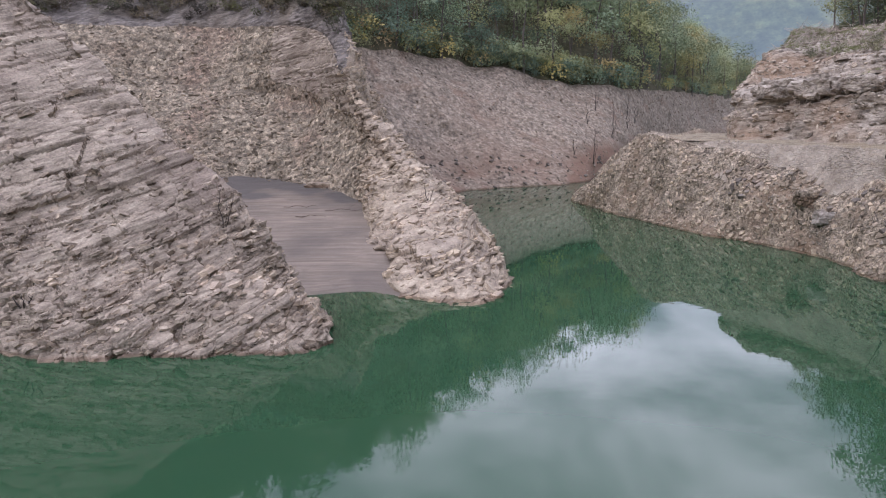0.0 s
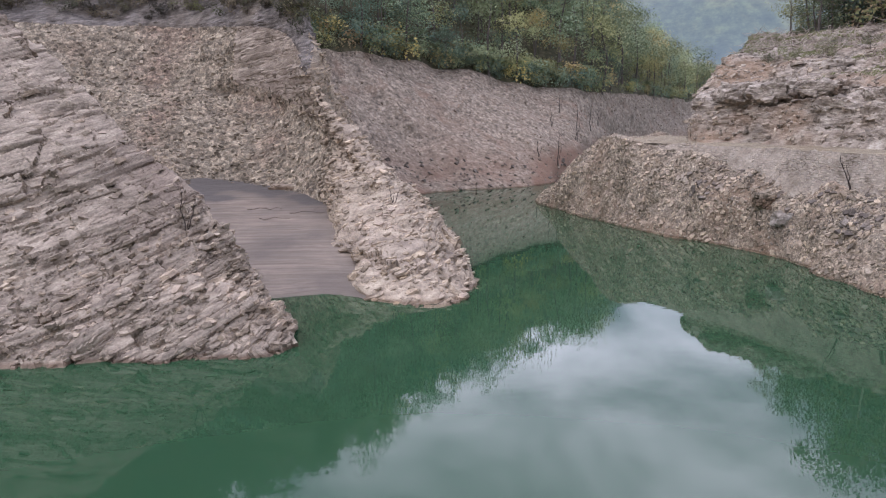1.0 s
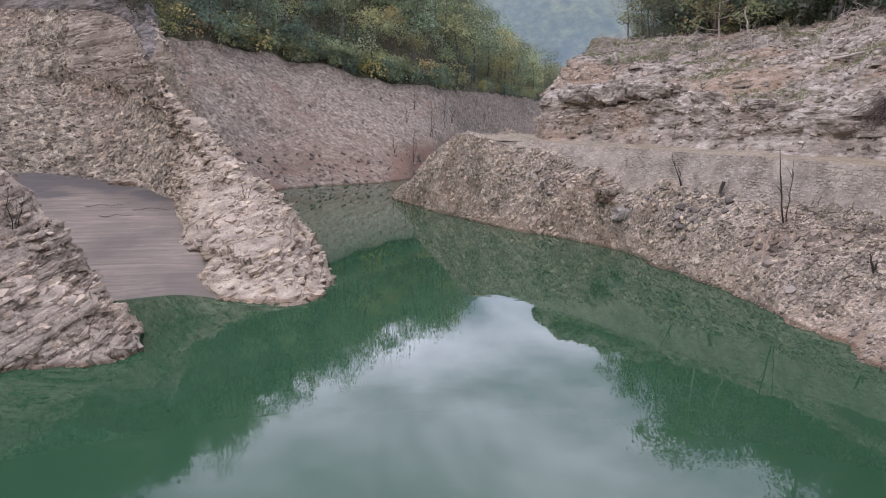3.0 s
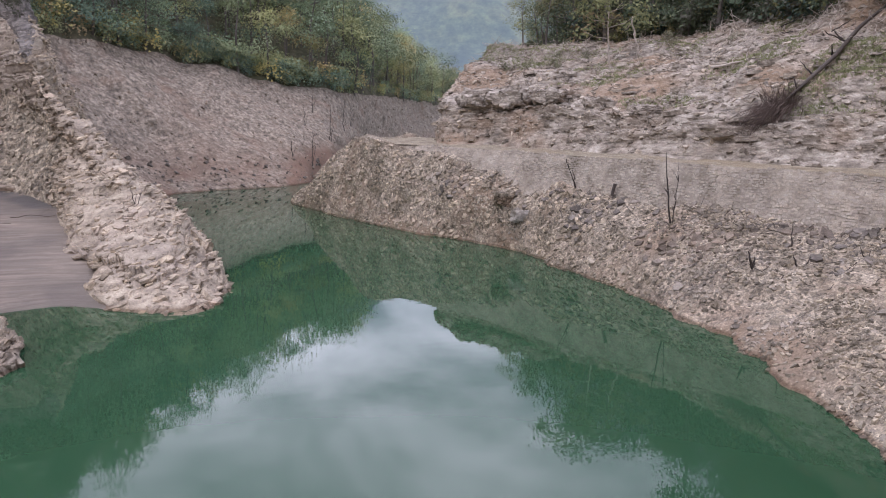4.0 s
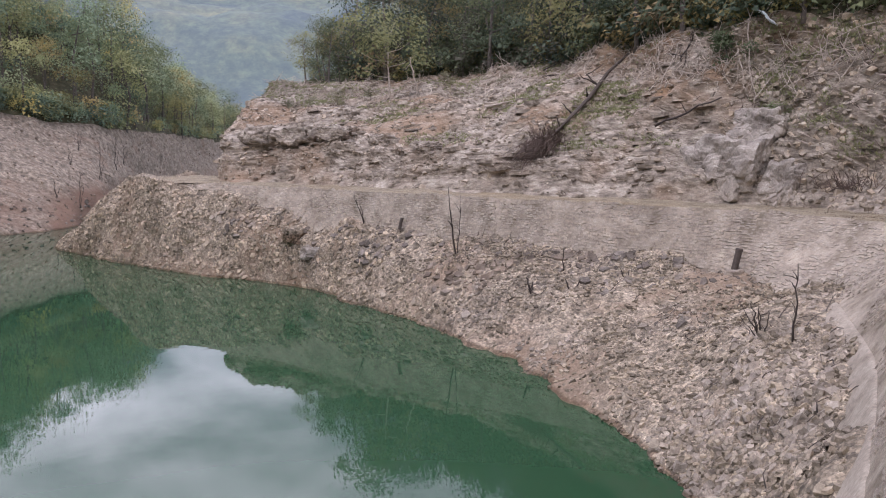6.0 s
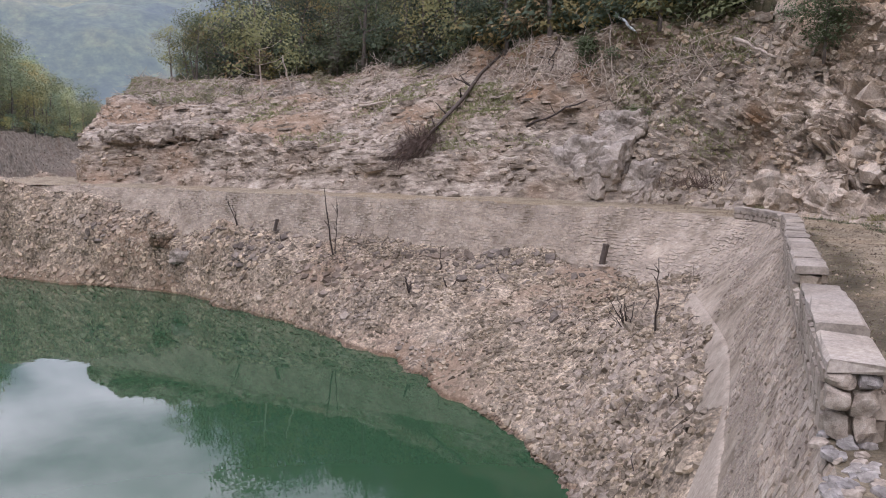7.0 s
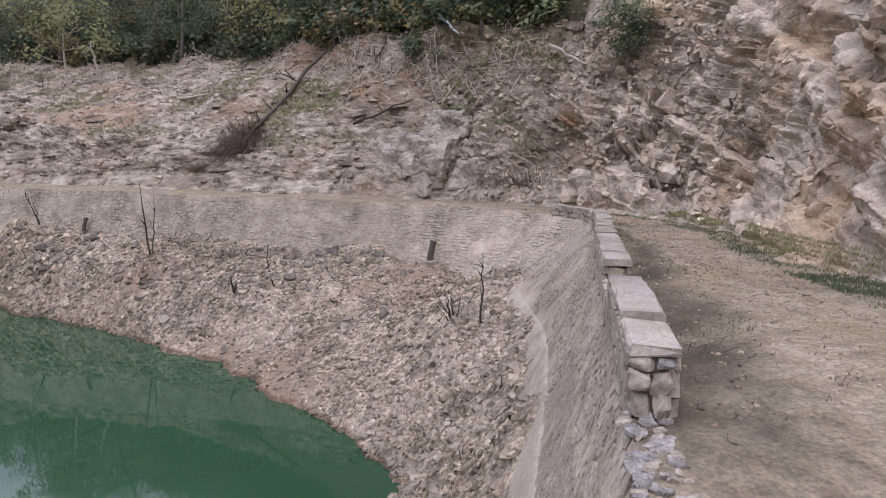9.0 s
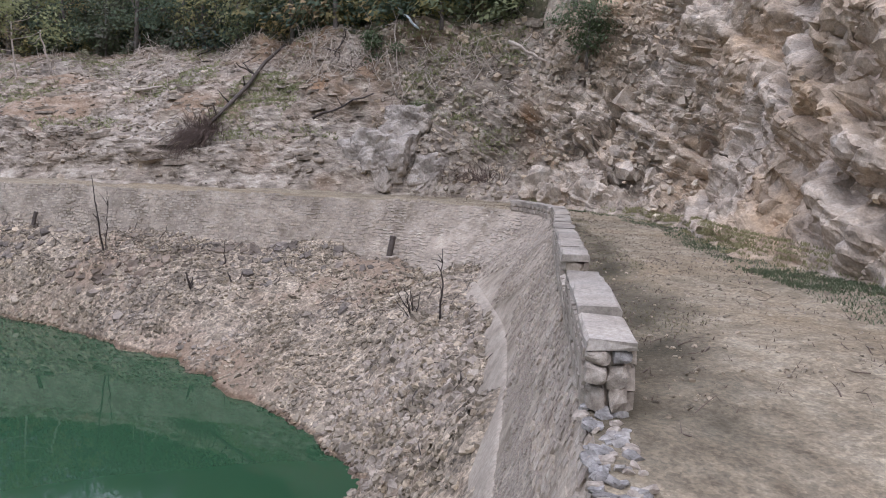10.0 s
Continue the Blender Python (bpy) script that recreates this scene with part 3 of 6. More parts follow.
# second spur, with the bowl of scree behind the silt
spur_far = loft(
    [
        [polar(34, 44, 1.0), polar(24, 44, 1.2), polar(15.5, 43.5, 1.4), polar(10.5, 41, 1.2), polar(7.2, 37.5, 0.8), polar(6.0, 29.5, -0.6), polar(3.5, 24.3, -1.2), polar(-1.8, 22.6, -1.2), polar(-4.8, 26.0, -1.2), polar(-5.6, 29.5, -1.5)],
        [polar(34, 50, 3.5), polar(24, 48, 3.2), polar(15.5, 46, 2.6), polar(10.5, 44, 2.3), polar(7.0, 39.5, 1.7), polar(5.6, 31, 0.75), polar(3.0, 25.2, 0.0), polar(-1.8, 24.2, 0.0), polar(-4.2, 27.6, 0.0), polar(-4.6, 30, 0.0)],
        [polar(34, 57, 9), polar(24, 56, 8.5), polar(15.5, 54, 8.0), polar(10.5, 50, 7.0), polar(6.5, 43, 5.0), polar(4.5, 38.5, 3.8), polar(2.4, 34, 2.5), polar(-0.2, 31, 1.6), polar(-2.8, 30.5, 0.9), polar(-4.3, 30.5, 0.2)],
        [polar(34, 62, 13.0), polar(25, 60, 12.6), polar(16, 57, 12.5), polar(9.6, 50, 11.8), polar(7.6, 44.5, 9.0), polar(6.1, 43, 6.8), polar(3.6, 40.5, 5.2), polar(1.2, 37.5, 3.4), polar(-1.6, 34.5, 1.95), polar(-4.2, 31, 0.45)],
        [polar(34, 66, 15.5), polar(25, 64, 15.0), polar(16, 61, 15.0), polar(9.2, 52, 14.6), polar(7.2, 46.5, 10.9), polar(5.6, 44.5, 6.2), polar(2.6, 44, 3.6), polar(0.2, 41, 1.6), polar(-2.5, 37, 0.4), polar(-4.3, 32, -0.2)],
        [polar(34, 80, 22), polar(25, 78, 22), polar(16, 75, 21), polar(9.5, 62, 18), polar(6.5, 55, 10.5), polar(3.0, 52, 3.0), polar(-0.5, 49, 0.0), polar(-2.0, 44.5, -0.6), polar(-3.6, 37, -1.2), polar(-4.8, 32.5, -1.5)],
    ],
    400,
    [8, 60, 60, 26, 20],
)
on_ridge = np.clip((np.arange(400) - 165) / 30, 0, 1)[None, :] * np.ones((len(spur_far), 1))
high = np.clip((np.arange(len(spur_far)) - 112) / 20, 0, 1)[:, None] * np.ones((1, 400))
bluff = np.clip((np.arange(400) - 100) / 16, 0, 1)[None, :] * np.clip((np.arange(len(spur_far)) - 70) / 14, 0, 1)[:, None]
bedded = np.maximum(np.maximum(on_ridge, bluff), 0.8 * high)


def ridge_level(p):
    return 0.95 * p[:, 2] - 0.22 * p[:, 0] - 0.1 * p[:, 1]


spur_far = roughen(spur_far, ledge=0.0, lump=0.26, fine=0.02, lump_size=3.0, seed=17)
spur_far = strata(spur_far, ridge_level, STRIKE, 0.7, 3.0, 0.12, 0.1, 18, bedded)
spur_far = strata(spur_far, ridge_level, STRIKE, 0.28, 1.1, 0.06, 0.08, 19, bedded)
spur_top = spur_far[130:]
sheet("spur_far", spur_far[:, 184:], M_RIDGE, "pale bedded rock spur running down beside the silt", "rock spur")
sheet("bowl_rim", spur_far[124:, :185], M_RIM, "dark bedded rock along the rim of the scree bowl", "rock rim")
sheet("bedded_bluff", spur_far[78:125, 112:185], M_SHALE, "pale grey bedded bluff at the head of the second spur", "rock face")
sheet("scree_bowl_rear", spur_far[78:125, :113], M_SCREE, "brown-grey scree high in the bowl", "scree slope")
sheet("scree_bowl", spur_far[:79, :185], M_SCREE, "brown-grey scree slope above the silt", "scree slope")
rubble("ridge_slabs", spur_far[:, 176:], 5200, (0.08, 0.62), M_RIDGE_PIECE, "loose pale slabs over the second spur", "rocks", 23, bed=(-0.22, -0.1, 0.95), bed_share=0.75, flat=0.18, jitter=0.13, sink=0.12, strike=STRIKE, closed=True)
rubble("scree", spur_far[:126, :192], 8200, (0.08, 0.42), M_SCREE_PIECE, "grey-brown scree stones in the bowl", "rocks", 24, jitter=0.4, flat=0.34, sink=0.1, weight=lambda g: np.clip(1.5 - g[..., 2] / 11, 0.3, 1.2) * np.where((g[..., 2] > 7.6) & (g[..., 0] > -11), 0.12, 1.0))

# far bank below the woods
far_bank = loft(
    [
        [polar(64, 78, 5), polar(42, 78, 5), polar(24, 76, 4), polar(12, 62, -1.5), polar(4, 57, -1.5), polar(-1.4, 58.5, -1.5), polar(-5, 61, -1.5), polar(-9, 64, -1.5), polar(-12, 72, -1.5), polar(-16, 95, -1.5), polar(-21, 140, -1.5)],
        [polar(64, 80, 8), polar(42, 80, 8), polar(24, 78, 6), polar(12, 64, 0), polar(4, 60, 0), polar(-1.4, 61.5, 0), polar(-5, 63.4, 0), polar(-9, 67, 0), polar(-12, 75, 0), polar(-16, 100, 0), polar(-21, 150, 0)],
        [polar(64, 84, 18), polar(42, 84, 18), polar(24, 82, 17), polar(12, 72, 12.4), polar(6, 72, 11.8), polar(-0.6, 80, 11.2), polar(-4.7, 84, 10.5), polar(-8.8, 88, 9.2), polar(-12.8, 96, 8.9), polar(-16.7, 120, 8.6), polar(-21, 180, 8.2)],
        [polar(64, 118, 62), polar(42, 116, 62), polar(24, 110, 54), polar(12, 95, 39), polar(6, 94, 34.5), polar(-0.6, 98, 29), polar(-4.7, 103, 25), polar(-8.8, 106, 22), polar(-12.8, 112, 20.5), polar(-17, 148, 15), polar(-21.5, 215, 8.0)],
        [polar(64, 150, 70), polar(42, 150, 70), polar(24, 140, 60), polar(12, 125, 44), polar(6, 125, 40), polar(-0.6, 125, 30), polar(-4.7, 130, 25), polar(-8.8, 135, 21), polar(-12.8, 140, 18), polar(-17, 180, 10), polar(-21.5, 240, 5)],
    ],
    300,
    [5, 60, 40, 8],
)
far_bank = roughen(far_bank, (0.1, -0.3, 1), 0.04, 0.9, 0.55, 0.0, 6.0, 29)
far_bank = crags(far_bank, ((1, 0.3, 0.55), (0, 1, 0), (0, 0, 1)), (2.6, 9.0, 9.0), 0.1, 2, 30, np.clip((0.19 - far_bank[..., 0] / (far_bank[..., 1] + 1)) / 0.04, 0, 1))
far_wood_grid = far_bank[65:]
sheet("far_woodland_floor", far_wood_grid, M_FOREST_FLOOR, "leaf-littered ground of the far woods", "ground")
far_bank = far_bank[:66]
p = far_bank.reshape(-1, 3)
bearing = np.degrees(np.arctan2(p[:, 0], p[:, 1]))
red = 0.9 * np.clip(1 - np.abs(bearing - 11.0) / 3.0, 0, 1) * np.clip(1.2 - np.abs(p[:, 2] - 1.2) / 1.6, 0, 1) * (1.5 + 0.9 * fbm(p / 3.0, 3, 33))
red += 0.6 * np.clip(1 - np.abs(bearing - 2.5 - 0.35 * (5 - p[:, 2])) / 2.6, 0, 1) * np.clip(1 - np.abs(p[:, 2] - 5) / 3.5, 0, 1) * (0.6 + 0.9 * fbm(p / 2.5, 3, 35))
red += 0.75 * np.clip(1 - p[:, 2] / 4.2, 0, 1) * (0.8 + 0.8 * fbm(p / 2.0, 3, 36))
stained(sheet("far_bank", far_bank, M_FAR, "grey-brown scree bank with red soil below the far woods", "bank"), red)
bpy.data.objects["far_bank"].data.shade_smooth()
rubble("far_foot_rocks", far_bank[4:20], 1500, (0.12, 0.6), M_LEDGE, "dark angular rocks along the foot of the far bank", "rocks", 32, bed=(0.5, -0.5, 0.7), bed_share=0.6, jitter=0.35, flat=0.4)
rubble("far_scree", far_bank, 6000, (0.1, 0.42), M_FAR_PIECE, "dark scree stones on the far bank", "rocks", 31, jitter=0.5)

# right bank: outer edge of the road, foot of its wall, water's edge
WALL_TOP = [(-6, -2.6), (-1.5, -1.0), (4.2, 1.18), (8.1, 2.75), (14, 5.1), (19, 7.0), (22.6, 8.9), (24.2, 12), (23.9, 16.5), (22.2, 20.5), (20.6, 25), (18.6, 30), (16.8, 35.5), (14.6, 40.8), (12.4, 44.5)]
WALL_FOOT = [(-6.6, -1.4, 2.2), (-2.0, 0.1, 2.2), (3.8, 2.1, 2.2), (7.7, 3.6, 2.3), (13.4, 6.0, 2.5), (17.9, 8.7, 2.65), (21.0, 10.9, 2.75), (22.7, 13.4, 2.8), (23.1, 16.6, 2.8), (21.6, 20.1, 2.85), (20.0, 24.7, 3.0), (18.0, 29.7, 3.0), (16.2, 35.1, 3.4), (14.0, 40.4, 4.2), (11.9, 44.2, 4.75)]
SHORE = [(-9, 2.5), (-3, 3.2), (3, 4.4), (7.2, 5.4), (11.2, 7.6), (12.4, 9.4), (13.4, 11.0), (14.2, 13.2), (14.8, 15.8), (15.3, 19), (15.7, 23), (16.1, 28.5), (15.7, 33.5), (12.6, 39.5), (9.9, 48.5)]
MID = [tuple((1 - k) * np.array((*s, 0.0)) + k * np.array(w) + np.array((0, 0, 0.42 if n > 4 else 0.1))) for n, (s, w, k) in enumerate(zip(SHORE, WALL_FOOT, [0.5] * 15))]
FOOT_IN = [(x + k * (a - x), y + k * (b - y), z + 0.08) for (x, y, z), (a, b), k in zip(WALL_FOOT, WALL_TOP, [0.12] * 6 + [0.3, 0.45] + [0.5] * 7)]
bank = loft(
    [
        [(x - 1.6, y + (1.5 if n < 6 else 0.2), -1.4) for n, (x, y) in enumerate(SHORE)] + [(8.6, 58.0, -1.4), (13, 68, -1.4)],
        [(x, y, 0.0) for x, y in SHORE] + [(9.4, 55.6, 0.0), (15, 65, 0.0)],
        MID + [(10.4, 53.3, 1.7), (17, 60, 2.2)],
        FOOT_IN + [(12.6, 50.0, 4.75), (18.5, 55, 4.7)],
        [(a, c, min(z + 0.1, ROAD - 0.15)) for (x, y, z), (a, c) in zip(WALL_FOOT, WALL_TOP)] + [(13.4, 50.0, 4.4), (19, 54.6, 4.4)],
    ],
    700,
    [8, 64, 64, 4],
)
bank = roughen(bank, (0.2, 0.1, 1), 0.0, 0.4, 0.26, 0.025, 2.6, 41)
bedrock = np.clip(1.25 - np.hypot((bank[..., 0] - 14.2) / 4.2, (bank[..., 1] - 7.6) / 2.6), 0, 1)
bedrock = np.clip(2.2 * bedrock, 0, 1)
bank = faceted(bank, bed_axes((0.7, -0.3, 0.9)), [((1.5, 1.0, 0.5), 0.2, 0.6, 0.06), ((0.5, 0.36, 0.2), 0.08, 0.6, 0.04)], 44, 0.15 + 0.45 * bedrock)
bank_sheet = sheet("bank", bank[:, 60:], M_BANK, "grey-pink rubble bank falling from the road wall to the water", "bank")
p = bank[:, 60:].reshape(-1, 3)
stained(bank_sheet, np.clip(1.1 - p[:, 2] / 1.1, 0, 0.75) * np.clip((p[:, 1] - 20) / 8, 0.1, 1) * (0.7 + 0.8 * fbm(p / 1.5, 3, 45)) + 0.7 * np.clip(fbm(p / 2.2, 4, 48) * 1.8 - 0.35, 0, 1))
rubble("spit_slabs", bank[8:134, 470:690], 4800, (0.07, 0.42), M_RIDGE_PIECE, "pale slabs strewn over the end of the bank", "rocks", 49, jitter=0.3, flat=0.25, sink=0.05)
rubble("bank_ledges", bank[30:132, 300:560], 950, (0.1, 0.6), M_LEDGE, "dark tilted ledges of rock breaking through the bank", "rocks", 46, bed=(-0.45, -0.35, 0.8), bed_share=0.9, jitter=0.15, flat=0.3, sink=0.3, strike=(0.8, 0.1, 0.5), closed=True, weight=lambda g: np.clip(vnoise(g.reshape(-1, 3) / 2.2, 47).reshape(g.shape[:2]) * 2 - 0.2, 0, 1) * np.clip(g[..., 2] - 0.8, 0.05, 1) + 0.5 * np.clip(g[..., 2] - 2.0, 0, 0.6))
rubble("bank_stones", bank[6:136, 100:], 26000, (0.03, 0.24), M_BANK_PIECE, "loose angular stones over the bank", "rocks", 43, jitter=0.4, flat=0.38, sink=0.1, skew=2.6, weight=lambda g: np.where(g[..., 0] < 9, 0.1, np.where(g[..., 1] < 30, 1.3, 0.8)) * np.clip(0.85 + 1.5 * vnoise(g.reshape(-1, 3) / 1.3, 50).reshape(g.shape[:2]), 0.12, 2.2))
rubble("bank_blocks", bank[6:136, 190:], 420, (0.18, 0.5), M_BANK_PIECE, "larger flat blocks lying on the bank", "rocks", 51, jitter=0.28, flat=0.34, sink=0.2, skew=2.5)
rubble("bedrock_blocks", bank[6:132, 100:330], 1900, (0.07, 0.32), M_BEDROCK, "pale craggy blocks of bedrock below the wall", "rocks", 52, bed=(0.1, 0.6, 0.75), bed_share=0.6, jitter=0.35, flat=0.5, sink=0.35, strike=(0.55, 0.1, 0.8), closed=True, skew=2.4, weight=lambda g: np.clip(1.3 - np.hypot((g[..., 0] - 14.0) / 4.6, (g[..., 1] - 7.9) / 2.4), 0, 1))

# the road, from the wall's top to the foot of the hillside
HILL_FOOT = [(0, -9), (5, -6), (10.5, -2.2), (13, -0.4), (17.5, 2.3), (22.0, 4.3), (25.2, 7.5), (27.6, 11.5), (27.6, 16.8), (26.0, 21.5), (24.2, 26), (22.2, 31.2), (20.4, 36.6), (18.4, 41.6), (16.4, 45.2), (19.5, 50)]
UPHILL = [(0.45, -0.9), (0.5, -0.86), (0.6, -0.8), (0.75, -0.66), (0.8, -0.6), (0.92, -0.4), (1, 0), (1, 0.1), (0.98, 0.2), (0.95, 0.3), (0.93, 0.36), (0.92, 0.4), (0.9, 0.45), (0.86, 0.5), (0.75, 0.66), (0.6, 0.8)]
road = loft([[(x, y, ROAD) for x, y in WALL_TOP] + [(12.4, 50, ROAD), (17.0, 55, ROAD)], [(x + 1.6 * ux, y + 1.6 * uy, ROAD) for (x, y), (ux, uy) in zip(HILL_FOOT, UPHILL)] + [(22, 51.5, ROAD)]], 300, [44])
edge_hold = np.clip(np.minimum(np.arange(45), 44 - np.arange(45)) / 4, 0, 1)[:, None] * np.ones((1, 300))
road = roughen(road, ledge=0.0, lump=0.05, fine=0.012, lump_size=1.6, seed=51, hold=edge_hold)
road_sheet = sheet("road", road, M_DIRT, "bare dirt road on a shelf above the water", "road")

# hillside above the road, with the tall cliff at its near end


def shelf(runs, heights):
    return [(x + ux * r, y + uy * r, z) for (x, y), (ux, uy), r, z in zip(HILL_FOOT, UPHILL, runs, heights)]


ledge_row = shelf([1.0, 1.0, 1.0, 1.0, 0.9, 1.4, 1.4, 1.3, 1.2, 1.1, 1.0, 1.0, 0.9, 0.8, 0.7, 0.8], [7, 7.5, 7.5, 7.5, 7.2, 6.0, 5.8, 5.9, 6.2, 6.4, 6.6, 6.6, 6.9, 7.0, 6.9, 6.4])
tree_row = shelf([5, 5, 5, 5, 5], [22, 22, 21, 19, 17]) + [polar(a, d, z) for a, d, z in ((-77, 29.5, 13.4), (-72.3, 31.5, 12.4), (-66.8, 33, 12.2), (-59.5, 34.8, 12.0), (-52.5, 38.5, 12.0), (-47, 45, 12.0), (-40.5, 53, 12.0), (-33.5, 58, 12.0), (-28, 61, 11.9), (-24.0, 60, 11.3), (-25, 70, 9.5))]
mid_row = shelf([2.8, 2.8, 2.6, 2.6, 2.6], [14, 14.5, 14, 13, 12]) + [tuple(0.56 * np.array(a) + 0.44 * np.array(c) + np.array((0, 0, 0.35 if n < 7 else 0.15))) for n, (a, c) in enumerate(zip(ledge_row[5:], tree_row[5:]))]
hill = loft(
    [
        shelf([-0.6] * 16, [4.35] * 16),
        shelf([0] * 16, [4.62] * 16),
        ledge_row,
        mid_row,
        tree_row,
        shelf([22, 22, 22, 22, 22, 22, 24, 26, 32, 36, 40, 44, 50, 52, 54, 40], [36, 36, 34, 32, 30, 28, 28, 28, 28, 28, 27, 25, 22, 18, 13, 9]),
        shelf([60] * 13 + [70, 80, 60], [60, 60, 58, 56, 54, 52, 50, 48, 46, 42, 38, 34, 28, 20, 12, 8]),
    ],
    560,
    [3, 30, 46, 60, 30, 10],
)
at_u = np.linspace(0, 15, 560)
cliff_share = np.clip((7.3 - at_u) / 1.5, 0, 1)[None, :] * np.ones((len(hill), 1))
rocky = np.clip((at_u - 8.0) / 1.6, 0, 1)[None, :] * np.ones((len(hill), 1))
hill = roughen(hill, ledge=0.0, lump=0.42, fine=0.02, lump_size=3.0, seed=61)
talus = np.clip((np.arange(len(hill)) - 9) / 10, 0.05, 1)[:, None]
rocky = rocky * talus
between = talus * np.clip(1 - rocky, 0, 1) * np.clip(1.2 - cliff_share, 0, 1)


def hill_level(p):
    return p[:, 2] - 0.1 * p[:, 0] + 0.05 * p[:, 1]


hill = strata(hill, lambda p: 0.8 * p[:, 2] + 0.5 * p[:, 1], (0.3, 0.5, -0.8), 1.3, 2.4, 0.16, 0.12, 65, between, 1.4, None, 1)
hill = strata(hill, lambda p: 0.8 * p[:, 2] - 0.5 * p[:, 1], (0.3, 0.5, 0.8), 0.5, 0.9, 0.07, 0.06, 66, between, 1.2)
hill = strata(hill, hill_level, (0.5, -0.86, 0.1), 0.6, 3.0, 0.13, 0.09, 67, rocky, 0.5, None, 1)
hill = strata(hill, hill_level, (0.5, -0.86, 0.1), 0.24, 1.2, 0.055, 0.06, 68, rocky)
hill = faceted(hill, bed_axes((-0.1, 0.05, 1)), [((1.6, 1.3, 0.7), 0.16, 0.5, 0.05)], 69, rocky)
hill_wood_grid = hill[139:, 190:]
# bare earth: slips on the slope
EARTH = [((29.2, 12.0, 7.7), (0.9, 0.6, 1.4)), ((28.8, 21.0, 9.6), (0.8, 1.1, 0.7)), ((25.5, 36.5, 9.3), (1.5, 1.6, 0.5)), ((28.6, 22.6, 9.2), (0.8, 0.6, 0.6))]
p = hill[:140, 255:].reshape(-1, 3)
stained(sheet("hillside", hill[:140, 255:], M_HILL, "ochre and grey rocky hillside above the road", "hillside"), 0.6 * np.clip(fbm(p / 4.0, 4, 65) * 1.8 - 0.15, 0, 1) + 0.3 * np.clip((p[:, 2] - 10.6) / 1.2, 0, 1) * np.clip(0.5 + fbm(p / 2.0, 3, 68), 0, 1) + sum(np.clip(1.5 - np.linalg.norm((p - at) / size, axis=1), 0, 1) * (0.45 + 0.6 * fbm(p / 0.8, 3, 72)) for at, size in EARTH))


def finer(grid):
    """A grid with twice the points each way."""
    a, c = grid.shape[:2]
    out = np.empty((2 * a - 1, 2 * c - 1, 3))
    out[::2, ::2] = grid
    out[1::2, ::2] = (grid[1:] + grid[:-1]) / 2
    out[:, 1::2] = (out[:, 2::2] + out[:, :-1:2]) / 2
    return out


cliff = finer(hill[:170, 70:256])
seam = np.clip(np.minimum(np.arange(cliff.shape[1]), cliff.shape[1] - 1 - np.arange(cliff.shape[1])) / 14, 0, 1)[None, :] * np.clip((cliff.shape[0] - 1 - np.arange(cliff.shape[0])) / 14, 0, 1)[:, None] * np.clip(np.arange(cliff.shape[0]) / 24, 0.05, 1)[:, None]
ALONG, OUT = np.array((0.85, 0.53, 0.0)), np.array((-0.53, 0.85, 0.0))


def cliff_level(p):
    """Across the steep beds of the cliff."""
    return 0.9 * p[:, 2] - 0.4 * (p @ ALONG) + 0.2 * (p @ OUT)


def joint_level(p):
    """Across the joints that cut the beds."""
    return 0.5 * p[:, 2] + 0.55 * (p @ ALONG) + 0.3 * (p @ OUT)


DOWN = tuple(unit(-ALONG - np.array((0, 0, 0.44))))
cliff = roughen(cliff, ledge=0.0, lump=0.35, fine=0.0, lump_size=4.0, seed=74, hold=seam)
face = normals(cliff)
cliff = strata(cliff, cliff_level, DOWN, 2.2, 5.0, 0.2, 0.12, 75, seam, 3.0, face, 3, 0.5)
cliff = strata(cliff, joint_level, (0.2, -0.2, 1.0), 1.9, 2.6, 0.13, 0.1, 77, seam, 3.0, face, 2, 0.5)
cliff = strata(cliff, cliff_level, DOWN, 0.7, 1.8, 0.06, 0.09, 78, seam, 2.4, face, 1, 0.5)
cliff = strata(cliff, joint_level, (0.2, -0.2, 1.0), 0.55, 0.8, 0.04, 0.05, 79, seam, 2.4, face, 0, 0.4)
cliff = strata(cliff, cliff_level, DOWN, 0.3, 0.7, 0.03, 0.05, 82, seam, 2.0, face, 0, 0.6)
cliff = roughen(cliff, ledge=0.0, lump=0.03, fine=0.02, lump_size=0.6, seed=76, hold=seam)
sheet("cliff", cliff, M_CLIFF, "tall buff rock cliff beside the road", "cliff")
sheet("cliff_shoulder", hill[:170, :71], M_CLIFF, "buff rock cliff beside the road behind the viewer", "cliff")
sheet("cliff_top", hill[169:, :256], M_CLIFF, "rocky top of the cliff above the road", "cliff")
rubble("cliff_blocks", cliff[10:270, 60:], 500, (0.06, 0.3), M_CLIFF_PIECE, "angular buff blocks standing out of the cliff", "rocks", 79, bed=(-0.2, -0.1, 0.9), bed_share=0.5, jitter=0.3, flat=0.5, sink=0.3, closed=True)
sheet("woodland_floor", hill_wood_grid, M_FOREST_FLOOR, "leaf-littered ground of the woods above the hillside", "ground")
rubble("hillside_slabs", hill[4:142, 235:], 10500, (0.07, 0.5), M_HILL_PIECE, "broken slabs and stones strewn over the hillside", "rocks", 67, bed=(-0.1, 0.05, 1), bed_share=0.55, jitter=0.22, flat=0.22, sink=0.12, closed=True, weight=lambda g: np.where(g[..., 1] > 22, 1.0, 0.6))
rubble("crag_stones", hill[4:139, 190:315], 2600, (0.06, 0.42), M_CLIFF_PIECE, "broken buff stones and soil between hillside and cliff", "rocks", 80, jitter=0.45, flat=0.45, sink=0.15)
